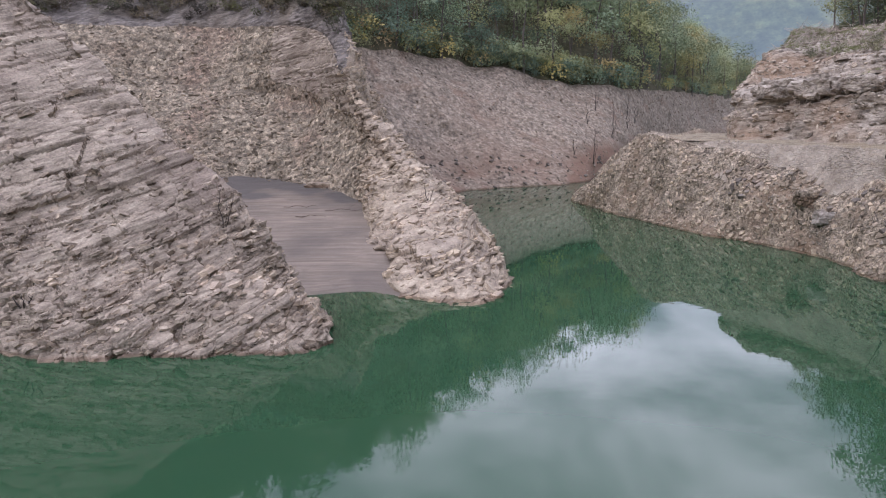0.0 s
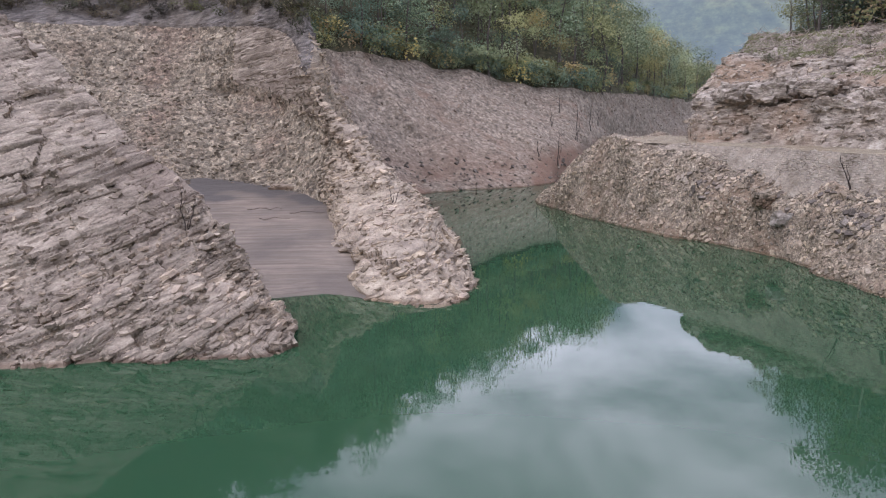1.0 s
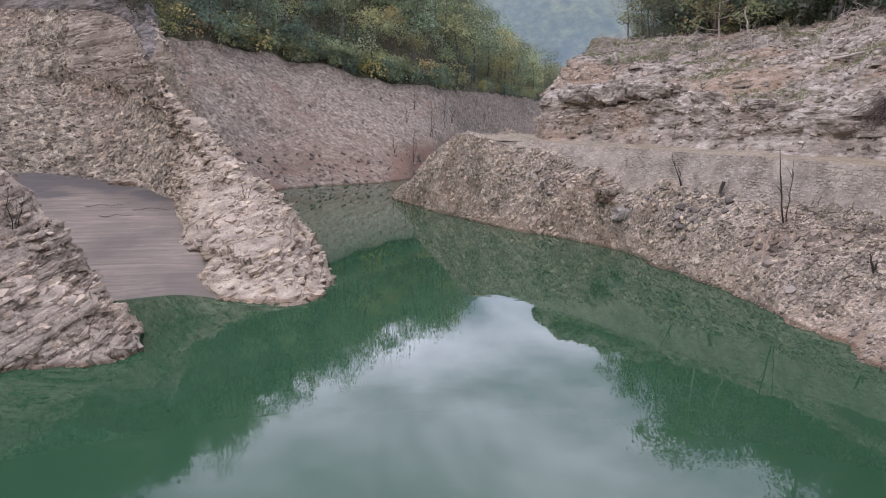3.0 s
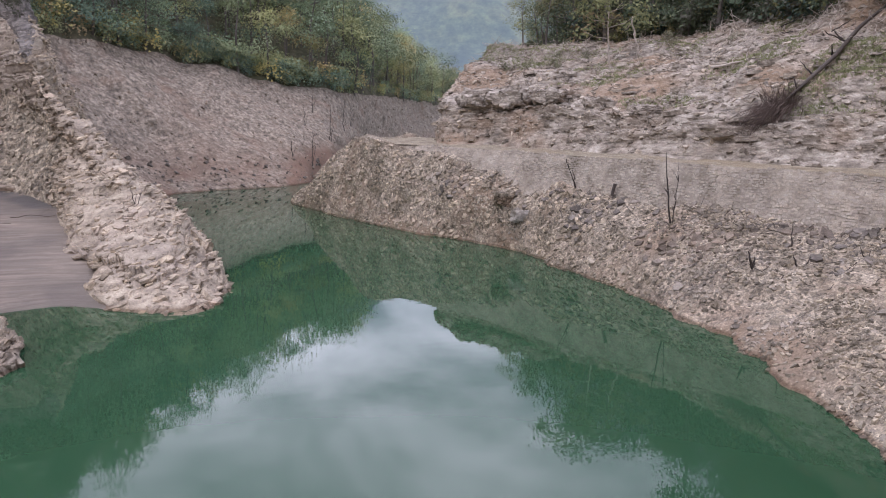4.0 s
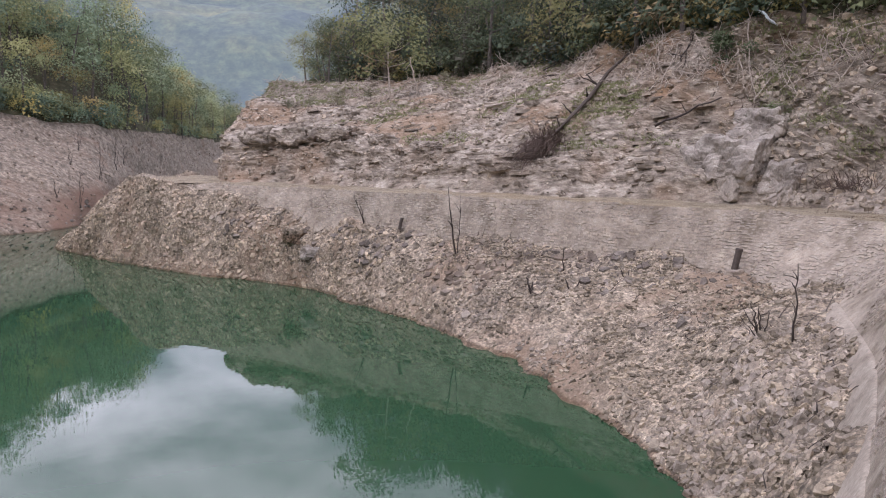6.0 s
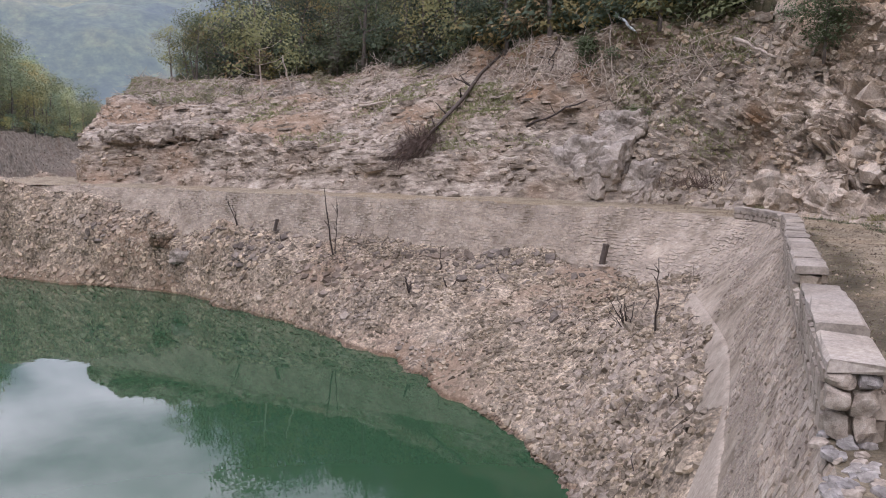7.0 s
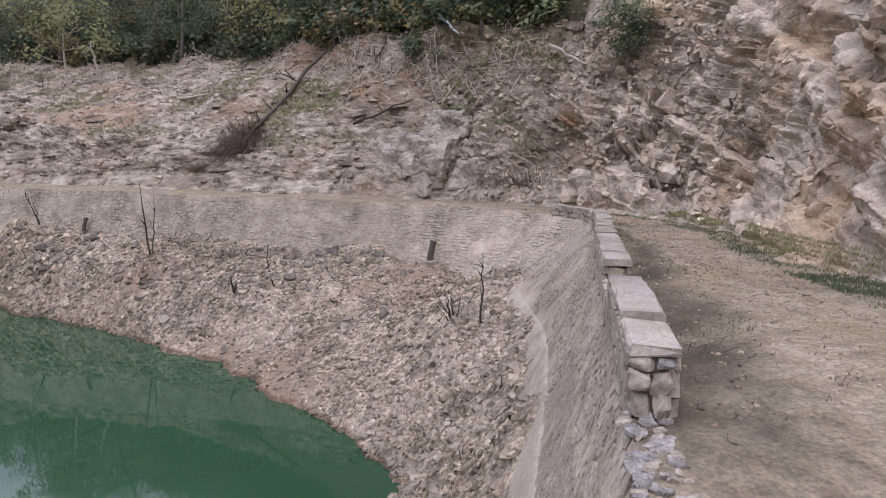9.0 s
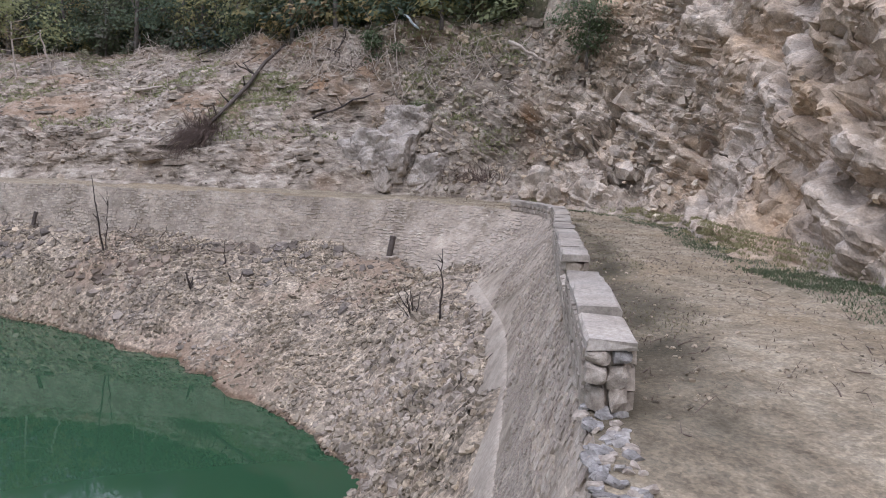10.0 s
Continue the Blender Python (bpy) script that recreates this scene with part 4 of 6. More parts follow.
rubble("hillside_plates", hill[18:84, 300:], 330, (0.3, 1.3), M_HILL_PIECE, "broad flat plates of rock along the beds of the hillside", "rocks", 70, bed=(-0.1, 0.05, 1), bed_share=1.0, jitter=0.07, flat=0.17, sink=0.25, strike=(0.5, -0.86, 0.1), closed=True, skew=2.0)

# the retaining wall: mortar face and stones
top_line, foot_line = keyed([(x, y, ROAD) for x, y in WALL_TOP], 500), keyed([(x + (x - a) * min(0.6, 1.3 / (ROAD - min(z, 4.0))), y + (y - c) * min(0.6, 1.3 / (ROAD - min(z, 4.0))), z - 1.3) for (x, y, z), (a, c) in zip(WALL_FOOT, WALL_TOP)], 500)
face = np.array([foot_line + (top_line - foot_line) * k / 14 for k in range(15)])
wall = sheet("road_wall", roughen(face, ledge=0.0, lump=0.02, fine=0.012, lump_size=0.8, seed=71), M_MORTAR, "long curved rubble-stone retaining wall under the road", "wall")

# hills all round, out to the horizon
ring = []
for dist, low, high in ((235, -2, 6), (300, 10, 45), (420, 50, 110), (620, 120, 190), (900, 170, 330), (1600, 150, 300)):
    line = []
    for k in range(240):
        az = k * 1.5
        p = np.array([[math.cos(radians(az)) * 3, math.sin(radians(az)) * 3, dist / 150]])
        q = 0.5 + 0.5 * float(np.clip(fbm(p, 4, 77)[0], -1, 1))
        line.append(polar(az, dist, low + (high - low) * q))
    ring.append(line + line[:1])
mountains = np.array(ring)
mountains = np.concatenate([mountains[k] + (mountains[k + 1] - mountains[k]) * t for k in range(5) for t in np.linspace(0, 1, 8, endpoint=False)[:, None, None]]).reshape(40, 241, 3)
mountains[..., 2] += 24 * fbm(mountains.reshape(-1, 3) / 90, 5, 83).reshape(40, 241) * np.linspace(0.1, 1, 40)[:, None]


def haze_material():
    """Wooded mountains far off, the haze of the air between put in as a blue glow; woods run in belts up the slopes."""
    m, nt, bsdf = material("hazy_mountains")
    belts = nt.nodes.new("ShaderNodeMapping")
    belts.vector_type = "TEXTURE"
    belts.inputs["Rotation"].default_value = (0, 0, radians(-20))
    belts.inputs["Scale"].default_value = (1, 3.0, 1)
    nt.links.new(nt.nodes.new("ShaderNodeTexCoord").outputs["Object"], belts.inputs["Vector"])
    at = belts.outputs["Vector"]
    n = node(nt, "ShaderNodeTexNoise", Scale=0.02, Detail=5.0, Roughness=0.6)
    nt.links.new(at, n.inputs["Vector"])
    crowns = node(nt, "ShaderNodeTexNoise", Scale=0.22, Detail=6.0, Roughness=0.75)
    nt.links.new(at, crowns.inputs["Vector"])
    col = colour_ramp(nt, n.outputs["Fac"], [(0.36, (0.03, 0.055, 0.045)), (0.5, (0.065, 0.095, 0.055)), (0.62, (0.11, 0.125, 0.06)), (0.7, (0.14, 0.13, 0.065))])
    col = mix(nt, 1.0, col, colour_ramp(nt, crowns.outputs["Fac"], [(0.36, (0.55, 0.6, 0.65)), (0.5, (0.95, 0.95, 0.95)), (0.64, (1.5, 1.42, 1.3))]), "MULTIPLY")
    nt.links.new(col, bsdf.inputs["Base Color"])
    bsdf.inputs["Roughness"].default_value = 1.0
    # painted haze: the slopes give off a faint blue glow of their own
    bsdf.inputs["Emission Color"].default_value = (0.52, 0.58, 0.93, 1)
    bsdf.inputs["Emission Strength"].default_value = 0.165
    return m


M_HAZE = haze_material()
# the nearer wooded slopes at the valley's head
slope = loft(
    [
        [polar(-6, 250, 0), polar(-14, 250, 2), polar(-22, 250, 2), polar(-30, 250, 6), polar(-38, 250, 10)],
        [polar(-6, 330, 60), polar(-14, 340, 46), polar(-21, 330, 18), polar(-28, 340, 40), polar(-38, 340, 60)],
        [polar(-6, 520, 150), polar(-14, 540, 110), polar(-19.5, 480, 66), polar(-26, 520, 100), polar(-38, 520, 140)],
        [polar(-6, 800, 220), polar(-15, 780, 190), polar(-20, 800, 170), polar(-25, 760, 195), polar(-38, 800, 230)],
    ],
    240,
    [36, 36, 36],
)
p = slope.reshape(-1, 3)
p[:, 2] += 16 * fbm(p / 80, 4, 85) + 3.0 * (0.5 - blocks(p * (1, 1, 0.3), np.eye(3), (8, 8, 8), 86)[2])
slope = p.reshape(slope.shape)
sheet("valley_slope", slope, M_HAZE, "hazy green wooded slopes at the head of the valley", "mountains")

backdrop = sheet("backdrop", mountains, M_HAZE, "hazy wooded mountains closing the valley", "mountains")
backdrop.data.polygons.foreach_set("use_smooth", [True] * len(backdrop.data.polygons))


# ---- woods ----
def crown_mesh(rng, height, width, leaves, leaf, base=0.25, clumps=46):
    """A crown of many leaf clumps round the limb ends, uneven and with gaps: verts and faces."""
    verts, faces = [], []
    lobes = [(rng.normal(0, width * 0.22), rng.normal(0, width * 0.22), height * rng.uniform(base + 0.1, 0.85), width * rng.uniform(0.28, 0.5)) for _ in range(7)]
    lobes.append((0, 0, height * 0.85, width * 0.28))
    centres = []
    while len(centres) < clumps:
        x, y, z, r = lobes[int(rng.integers(0, len(lobes)))]
        d = rng.normal(0, 1, 3)
        d /= np.linalg.norm(d)
        d[2] = abs(d[2]) if rng.uniform() < 0.75 else d[2]
        c = np.array((x, y, z)) + d * r * rng.uniform(0.7, 1.0) * np.array((1, 1, 0.9))
        if base * height * 0.8 < c[2] < height:
            centres.append((c, d))
    each = leaves // clumps
    size = width * 0.13
    pos = np.concatenate([c + rng.normal(0, size, (each, 3)) * (1, 1, 0.7) for c, _ in centres])
    face_out = np.concatenate([np.repeat(d[None], each, 0) for _, d in centres])
    n = face_out * 1.0 + rng.normal(0, 0.13, pos.shape) + (0, 0, 0.3)
    n /= np.linalg.norm(n, axis=1, keepdims=True)
    a = np.cross(n, rng.normal(0, 1, pos.shape))
    a /= np.linalg.norm(a, axis=1, keepdims=True)
    b = np.cross(n, a)
    s = leaf * rng.uniform(0.55, 1.25, (len(pos), 1))
    v = np.stack([pos - a * s, pos + a * s * 0.6 - b * s * 0.7, pos + a * s * 0.5 + b * s * 0.75], 1).reshape(-1, 3)
    f = np.arange(len(v)).reshape(-1, 3)
    return v, f, [c for c, _ in centres]


def trunk_mesh(rng, height, girth, centres, limbs=7):
    top = (rng.normal(0, 0.04) * height, rng.normal(0, 0.04) * height, height * 0.8)
    mid = (rng.normal(0, 0.03) * height, rng.normal(0, 0.03) * height, height * 0.4)
    pieces = [tube([(0, 0, -0.5), (0, 0, 0.1), mid, top], [girth * 1.3, girth, girth * 0.7, girth * 0.2], 6)]
    for c in [centres[int(k)] for k in rng.choice(len(centres), min(limbs, len(centres)), replace=False)]:
        z = max(0.2 * height, min(c[2] - 0.12 * height, 0.7 * height))
        k = z / height
        start = np.array((mid[0] * min(k / 0.4, 1), mid[1] * min(k / 0.4, 1), z))
        pieces.append(tube([start, (start + c) / 2 + (0, 0, -0.03 * height), c], [girth * 0.4, girth * 0.25, girth * 0.08], 5))
    return joined(pieces)


def tree(rng, height, width, leaves, leaf, girth, mat=None, bark=None, base=0.25, label="", clumps=46, name="tree"):
    """A tree thing: a root point with a trunk and a crown."""
    ob = new(name)
    v, f, centres = crown_mesh(rng, height, width, leaves, leaf, base, clumps)
    tv, tf = trunk_mesh(rng, height, girth, centres)
    mesh_object("trunk", tv, tf, bark or M_BARK, ob, True)
    mesh_object("crown", v, f, mat or M_LEAF, ob)
    return tagged(ob, label, "tree")


def wood_sites(grid, count, seed, gap, pull=1.0, front=0.0):
    """Spread sites over a grid, no nearer than gap, denser towards its lower edge."""
    rng = np.random.default_rng(seed)
    a, b = grid.shape[:2]
    sites = []
    for _ in range(count * 30):
        i, j = int((a - 1) * rng.uniform(front, 1) ** pull), int(rng.integers(0, b))
        p = grid[i, j]
        if all((p[0] - q[0]) ** 2 + (p[1] - q[1]) ** 2 > gap * gap for q in sites):
            sites.append(p)
        if len(sites) == count:
            break
    return sites


tree_rng = np.random.default_rng(101)
wood = [p for p in wood_sites(hill_wood_grid[:31, 40:], 290, 103, 1.9, 1.6) if math.degrees(math.atan2(p[0], p[1])) > 25.8]
kinds = [
    tree(tree_rng, 6.5, 3.7, 1900, 0.1, 0.11, base=0.0, label="broadleaf tree in early autumn leaf at the wood's edge"),
    tree(tree_rng, 7.5, 3.9, 2000, 0.1, 0.13, base=0.03, label="tall broadleaf tree with yellowing leaves in the wood"),
    tree(tree_rng, 5.5, 3.4, 1700, 0.095, 0.09, base=0.0, label="young broadleaf tree in dark green leaf"),
    tree(tree_rng, 8.0, 3.4, 1800, 0.1, 0.13, base=0.08, label="slender broadleaf tree with olive leaves"),
    tree(tree_rng, 4.5, 3.4, 1600, 0.095, 0.07, base=0.0, label="low spreading tree in green and ochre leaf"),
]
for k, p in enumerate(wood):
    s = tree_rng.uniform(0.8, 1.25) * min(1.0, 0.35 + (math.degrees(math.atan2(p[0], p[1])) - 25.5) / 7)
    m = Matrix.Translation(Vector(p)) @ Matrix.Rotation(tree_rng.uniform(0, 6.28), 4, "Z") @ Matrix.Scale(s, 4)
    source = kinds[k % len(kinds)]
    if k < len(kinds):
        source.matrix_basis = m
        source["group"] = "trees of the wood above the road"
    else:
        copy = copy_thing(source, Matrix.Identity(4))
        copy.matrix_basis = m

# the far wood, too many to count
far_sites = wood_sites(far_wood_grid[:42, 50:], 560, 107, 2.5, 1.0)
far_kinds = []
for leaves, leaf, clumps in ((1600, 0.11, 60),) * 6 + ((260, 0.36, 26),) * 2:
    h = tree_rng.uniform(5.6, 8.2)
    v, f, centres = crown_mesh(tree_rng, h, h * tree_rng.uniform(0.45, 0.62), leaves, leaf, 0.06, clumps)
    tv, tf = trunk_mesh(tree_rng, h, 0.12, centres, 1)
    far_kinds.append((v, f, np.array([tuple(q) for q in tv]), tf))
leaf_v, leaf_f, leaf_t, stem_v, stem_f, nv, sv = [], [], [], [], [], 0, 0
for k, p in enumerate(far_sites):
    hidden = p[0] < -0.16 * p[1]
    v, f, tv, tf = far_kinds[6 + k % 2 if hidden else k % 6]
    a, s = tree_rng.uniform(0, 6.28), tree_rng.uniform(0.7, 1.45) * float(np.interp(p[2], [16, 36], [1.0, 0.6]))
    turn = np.array([[math.cos(a), -math.sin(a), 0], [math.sin(a), math.cos(a), 0], [0, 0, 1]]) * s
    w = v @ turn.T + p
    leaf_v.append(w)
    leaf_f.append(f + nv)
    leaf_t.append(np.full(len(w), float(np.clip(np.interp(math.degrees(math.atan2(p[0], p[1])), [-8, -1, 4, 8, 12, 18], [0.1, 0.16, 0.28, 0.4, 0.52, 0.6]) + 0.16 * vnoise(np.array([p]) / 12.0, 5)[0] + tree_rng.normal(0, 0.14), 0, 0.99))))
    nv += len(w)
    stem_v.append(tv @ turn.T + p)
    stem_f += [tuple(i + sv for i in q) for q in tf]
    sv += len(tv)
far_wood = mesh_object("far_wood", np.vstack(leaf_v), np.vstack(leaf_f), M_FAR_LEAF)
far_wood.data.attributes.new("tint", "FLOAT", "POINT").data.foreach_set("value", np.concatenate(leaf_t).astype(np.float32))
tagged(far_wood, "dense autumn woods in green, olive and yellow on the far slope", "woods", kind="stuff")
tagged(mesh_object("far_trunks", np.vstack(stem_v), stem_f, M_BARK), "grey trunks and limbs of the far woods", "trunks", kind="stuff")


# ---- the road wall's stones and parapet ----
def wall_point(u, z):
    """A point of the wall's face at control parameter u and height z, with the outward and lengthwise directions there."""
    k = u / (len(WALL_TOP) - 1) * 499
    i = int(min(k, 498))
    f, g = foot_line[i] + (foot_line[i + 1] - foot_line[i]) * (k - i), top_line[i] + (top_line[i + 1] - top_line[i]) * (k - i)
    along = top_line[i + 1] - top_line[i]
    along = along / np.linalg.norm(along)
    up = (g - f) / np.linalg.norm(g - f)
    outward = np.cross(up, along)
    return f + (g - f) * (z - f[2]) / (g[2] - f[2]), outward, along, up


# smooth rendered apron along the near foot of the wall
APRON_U = np.linspace(1.6, 5.7, 90)
rows_a = []
for up, out in ((-0.7, 0.1), (0.0, 0.075), (0.3, 0.055), (0.42, 0.04), (0.47, 0.012), (0.48, -0.05)):
    line = []
    for u in APRON_U:
        low = float(np.interp(u, range(len(WALL_FOOT)), [q[2] for q in WALL_FOOT]))
        q, outward, _, _ = wall_point(u, low + up * min(1.0, (5.75 - u) / 2.4) + 0.02 * math.sin(5 * u))
        line.append(q + outward * out)
    rows_a.append(line)
apron = sheet("wall_apron", np.array(rows_a), M_APRON, "smooth pale rendered apron along the foot of the wall", "wall")
apron.data.shade_smooth()


def rough_box(rng, w, h, d, jitter=0.14, inset=0.82):
    """A rough stone lying in the plane x, z with its face towards +y: 8 corners, no back."""
    v = np.array([(sx * w / 2 * c, y, sz * h / 2 * c) for y, c in ((0, 1.0), (d, inset)) for sx, sz in ((-1, -1), (1, -1), (1, 1), (-1, 1))])
    v += rng.uniform(-jitter, jitter, v.shape) * (w, 0.25 * d, h)
    return v


BOX = [(4, 5, 6, 7), (0, 1, 5, 4), (1, 2, 6, 5), (2, 3, 7, 6), (3, 0, 4, 7)]
stone_rng = np.random.default_rng(201)
shapes = []
for k in range(24):
    me = bpy.data.meshes.new("stone")
    me.from_pydata(rough_box(stone_rng, 0.32, 0.15, 0.07, 0.09, 0.93).tolist(), [], BOX)
    me.materials.append(M_WALL)
    shapes.append(me)
lengths = np.r_[0, np.cumsum(np.linalg.norm(np.diff(top_line, axis=0), axis=1))]
knots = np.linspace(0, len(WALL_TOP) - 1, 500)
stone_v, stone_f, base, singles = [], [], 0, 0
course = 0
z = 1.7
while z < ROAD - 0.05:
    h = stone_rng.uniform(0.07, 0.105)
    s = 5.5 + stone_rng.uniform(0, 0.3)
    while s < lengths[-1] - 2:
        w = stone_rng.uniform(0.08, 0.21)
        u = float(np.interp(s + w / 2, lengths, knots))
        p, outward, along, up = wall_point(u, z + h / 2 + stone_rng.uniform(-0.03, 0.03) + 0.05 * math.sin(s * 0.9) + 0.03 * math.sin(s * 2.3 + z))
        foot_z = float(np.interp(u, range(len(WALL_FOOT)), [q[2] for q in WALL_FOOT]))
        if z + h > foot_z - 0.35 + (1.0 + 0.25 * math.sin(s * 1.7)) * min(1, max(0, 6.2 - u)) and stone_rng.uniform() > 0.15:
            m = np.stack([along, outward, up], 1)
            if singles < 300 and 11.0 < s < 17.5:
                ob = new("stone", shapes[int(stone_rng.integers(0, 24))])
                ob.parent = wall
                ob.matrix_basis = Matrix([(*(m[r] * (w / 0.34, stone_rng.uniform(0.3, 0.6), h / 0.16)), p[r] - outward[r] * 0.02) for r in range(3)] + [(0, 0, 0, 1)])
                singles += 1
            else:
                v = rough_box(stone_rng, w * 0.95, h * 0.93, stone_rng.uniform(0.026, 0.042), 0.1, 0.95) @ m.T + p - outward * 0.016
                stone_v.append(v)
                stone_f += [tuple(base + i for i in q) for q in BOX]
                base += 8
        s += w + 0.008
    z += h + 0.012
more = mesh_object("wall_stones", np.vstack(stone_v), stone_f, M_WALL, wall)
tagged(more, "rough courses of buff rubble stone", kind="stuff")


def parapet_point(s, across, up):
    """A point on the parapet: s metres from its broken end, across from its outer face, up from the road."""
    q = 5.35 + 6.55 + s
    i = int(np.searchsorted(lengths, q)) - 1
    t = (q - lengths[i]) / (lengths[i + 1] - lengths[i])
    p = top_line[i] + (top_line[i + 1] - top_line[i]) * t
    d = top_line[i + 1] - top_line[i]
    d /= np.linalg.norm(d)
    inward = np.array((d[1], -d[0], 0))
    return p + inward * (across - 0.03) + np.array((0, 0, up)), d, inward


def beam(s0, s1, a0, a1, z0, z1, rng, wobble=0.012, cut=0.02, n=None):
    """A block that follows the parapet's curve, with worn, bevelled edges: verts and faces."""
    n = n or max(2, int((s1 - s0) / 0.3))
    ring = [(a0, z0), (a0, z1 - cut), (a0 + cut, z1), (a1 - cut, z1), (a1, z1 - cut), (a1, z0)]
    verts, faces = [], []
    for k in range(n + 1):
        for a, zz in ring:
            p, _, _ = parapet_point(s0 + (s1 - s0) * k / n, a, zz)
            verts.append(p + rng.normal(0, wobble, 3))
    r = len(ring)
    for k in range(n):
        for j in range(r - 1):
            faces.append((k * r + j, k * r + j + 1, (k + 1) * r + j + 1, (k + 1) * r + j))
    faces += [tuple(range(r - 1, -1, -1)), tuple(n * r + j for j in range(r))]
    return verts, faces


par_rng = np.random.default_rng(211)


def boulder_mesh(rng, size, flat=0.7):
    """A quarry stone: a block with cut corners, worn edges and uneven faces."""
    bm = bmesh.new()
    bmesh.ops.create_cube(bm, size=0.84)
    bmesh.ops.subdivide_edges(bm, edges=bm.edges[:], cuts=3, use_grid_fill=True)
    shift = Vector((rng.uniform(0, 50), rng.uniform(0, 50), rng.uniform(0, 50)))
    skew = [rng.uniform(-0.25, 0.25) for _ in range(6)]
    cuts = []
    for _ in range(5):
        d = Vector(rng.normal(0, 1, 3)).normalized()
        cuts.append((d, rng.uniform(0.3, 0.44)))
    for v in bm.verts:
        c = v.co.copy()
        c = Vector((c.x + skew[0] * c.y * c.z + skew[1] * c.z, c.y + skew[2] * c.x + skew[3] * c.x * c.z, c.z + skew[4] * c.x + skew[5] * c.x * c.y))
        for d, reach in cuts:
            over = c.dot(d) - reach
            if over > 0:
                c -= d * over
        c = c.lerp(c.normalized() * min(c.length, 0.5), 0.35)
        c += c.normalized() * 0.06 * noise.noise(c * 4 + shift)
        v.co = Vector((c.x, c.y, c.z * flat)) * size
    me = bpy.data.meshes.new("stone")
    bm.to_mesh(me)
    bm.free()
    return me


def parapet(sections, label):
    """One standing length of the parapet: rubble core with its stones, and coping slabs."""
    ob = new("parapet")
    for kind, s0, s1, height, thick in sections:
        if kind == "slab":
            v, f = beam(s0, s1, -0.02, 0.35, height - thick, height, par_rng, 0.008, 0.025)
            mesh_object("coping_slab", v, f, M_CAP, ob, label="pale worn coping slab")
        elif kind == "core":
            v, f = beam(s0, s1, 0.04, 0.28, -0.15, height, par_rng, 0.02, 0.05)
            mesh_object("core", v, f, M_MORTAR, ob)
            # stones on both faces and on the near end
            z = 0.0
            while z < height - 0.06:
                h = par_rng.uniform(0.13, 0.2)
                h = min(h, height - z)
                s = s0
                while s < s1:
                    w = par_rng.uniform(0.18, 0.38)
                    for side, a in ((1, 0.28), (-1, 0.04)):
                        p, d, inward = parapet_point(min(s + w / 2, s1 - 0.05), a, z + h / 2)
                        m = np.stack([d, inward * side, np.array((0, 0, 1))], 1)
                        v = rough_box(par_rng, w * 0.96, h * 0.94, 0.07) @ m.T + p
                        mesh_object("stone", v, BOX, M_WALL, ob)
                    s += w + 0.012
                z += h + 0.008
    return tagged(ob, label, "parapet")


def end_stones(ob, s0, height, width=0.31):
    """The torn end of the parapet: rounded stones bedded in mortar."""
    z = 0.02
    while z < height - 0.04:
        h = min(par_rng.uniform(0.12, 0.19), height - z)
        a = -0.02
        while a < width - 0.04:
            w = min(par_rng.uniform(0.13, 0.22), width - a + 0.02)
            p, d, inward = parapet_point(s0 - par_rng.uniform(-0.02, 0.08), a + w / 2, z + h / 2)
            me = boulder_mesh(par_rng, 1.0, 1.0)
            me.materials.append(M_WALL_GREY if par_rng.uniform() < 0.3 else M_WALL)
            piece = new("stone", me)
            piece.parent = ob
            lean = par_rng.uniform(-0.3, 0.3)
            m = np.stack([(inward * math.cos(lean) + np.array((0, 0, math.sin(lean)))) * w * par_rng.uniform(0.95, 1.2), -d * 0.3, (np.array((0, 0, math.cos(lean))) - inward * math.sin(lean)) * h * par_rng.uniform(1.0, 1.2)], 1)
            piece.matrix_basis = Matrix([(*m[r], p[r]) for r in range(3)] + [(0, 0, 0, 1)])
            a += w
        z += h


M_WALL_GREY = rock("blue_grey_stone", [(0.3, (0.18, 0.17, 0.16)), (0.5, (0.275, 0.263, 0.252)), (0.72, (0.38, 0.366, 0.352))], (0.32, 0.29, 0.26), squash=1.0, scale=2.0, per_piece=0.2, bump=0.4)
first = parapet([("core", 0.08, 3.3, 0.46, 0), ("slab", 0.02, 0.95, 0.53, 0.07), ("slab", 1.05, 2.85, 0.58, 0.09), ("slab", 2.9, 3.35, 0.55, 0.08)], "broken stone parapet with pale coping slabs along the road edge")
end_stones(first, 0.08, 0.46)
parapet([("core", 3.45, 4.75, 0.27, 0)], "low broken stretch of stone parapet without coping")
parapet([("core", 4.85, 9.5, 0.45, 0)] + [("slab", 4.8 + 0.95 * k, 5.72 + 0.95 * k, 0.54 + 0.01 * (k % 3), 0.09) for k in range(5)], "stone parapet with worn coping slabs")
parapet([("core", 9.8, 16.0, 0.4, 0)] + [("slab", 9.8 + 1.05 * k, 10.8 + 1.05 * k, 0.48 + 0.01 * (k % 2), 0.08) for k in range(6)], "weathered stone parapet before the bend of the road")
parapet([("core", 17.2, 20.6, 0.26, 0), ("slab", 17.1, 20.7, 0.36, 0.11)], "low curved parapet with one long pale coping at the bend")
stub = new("parapet_remains")
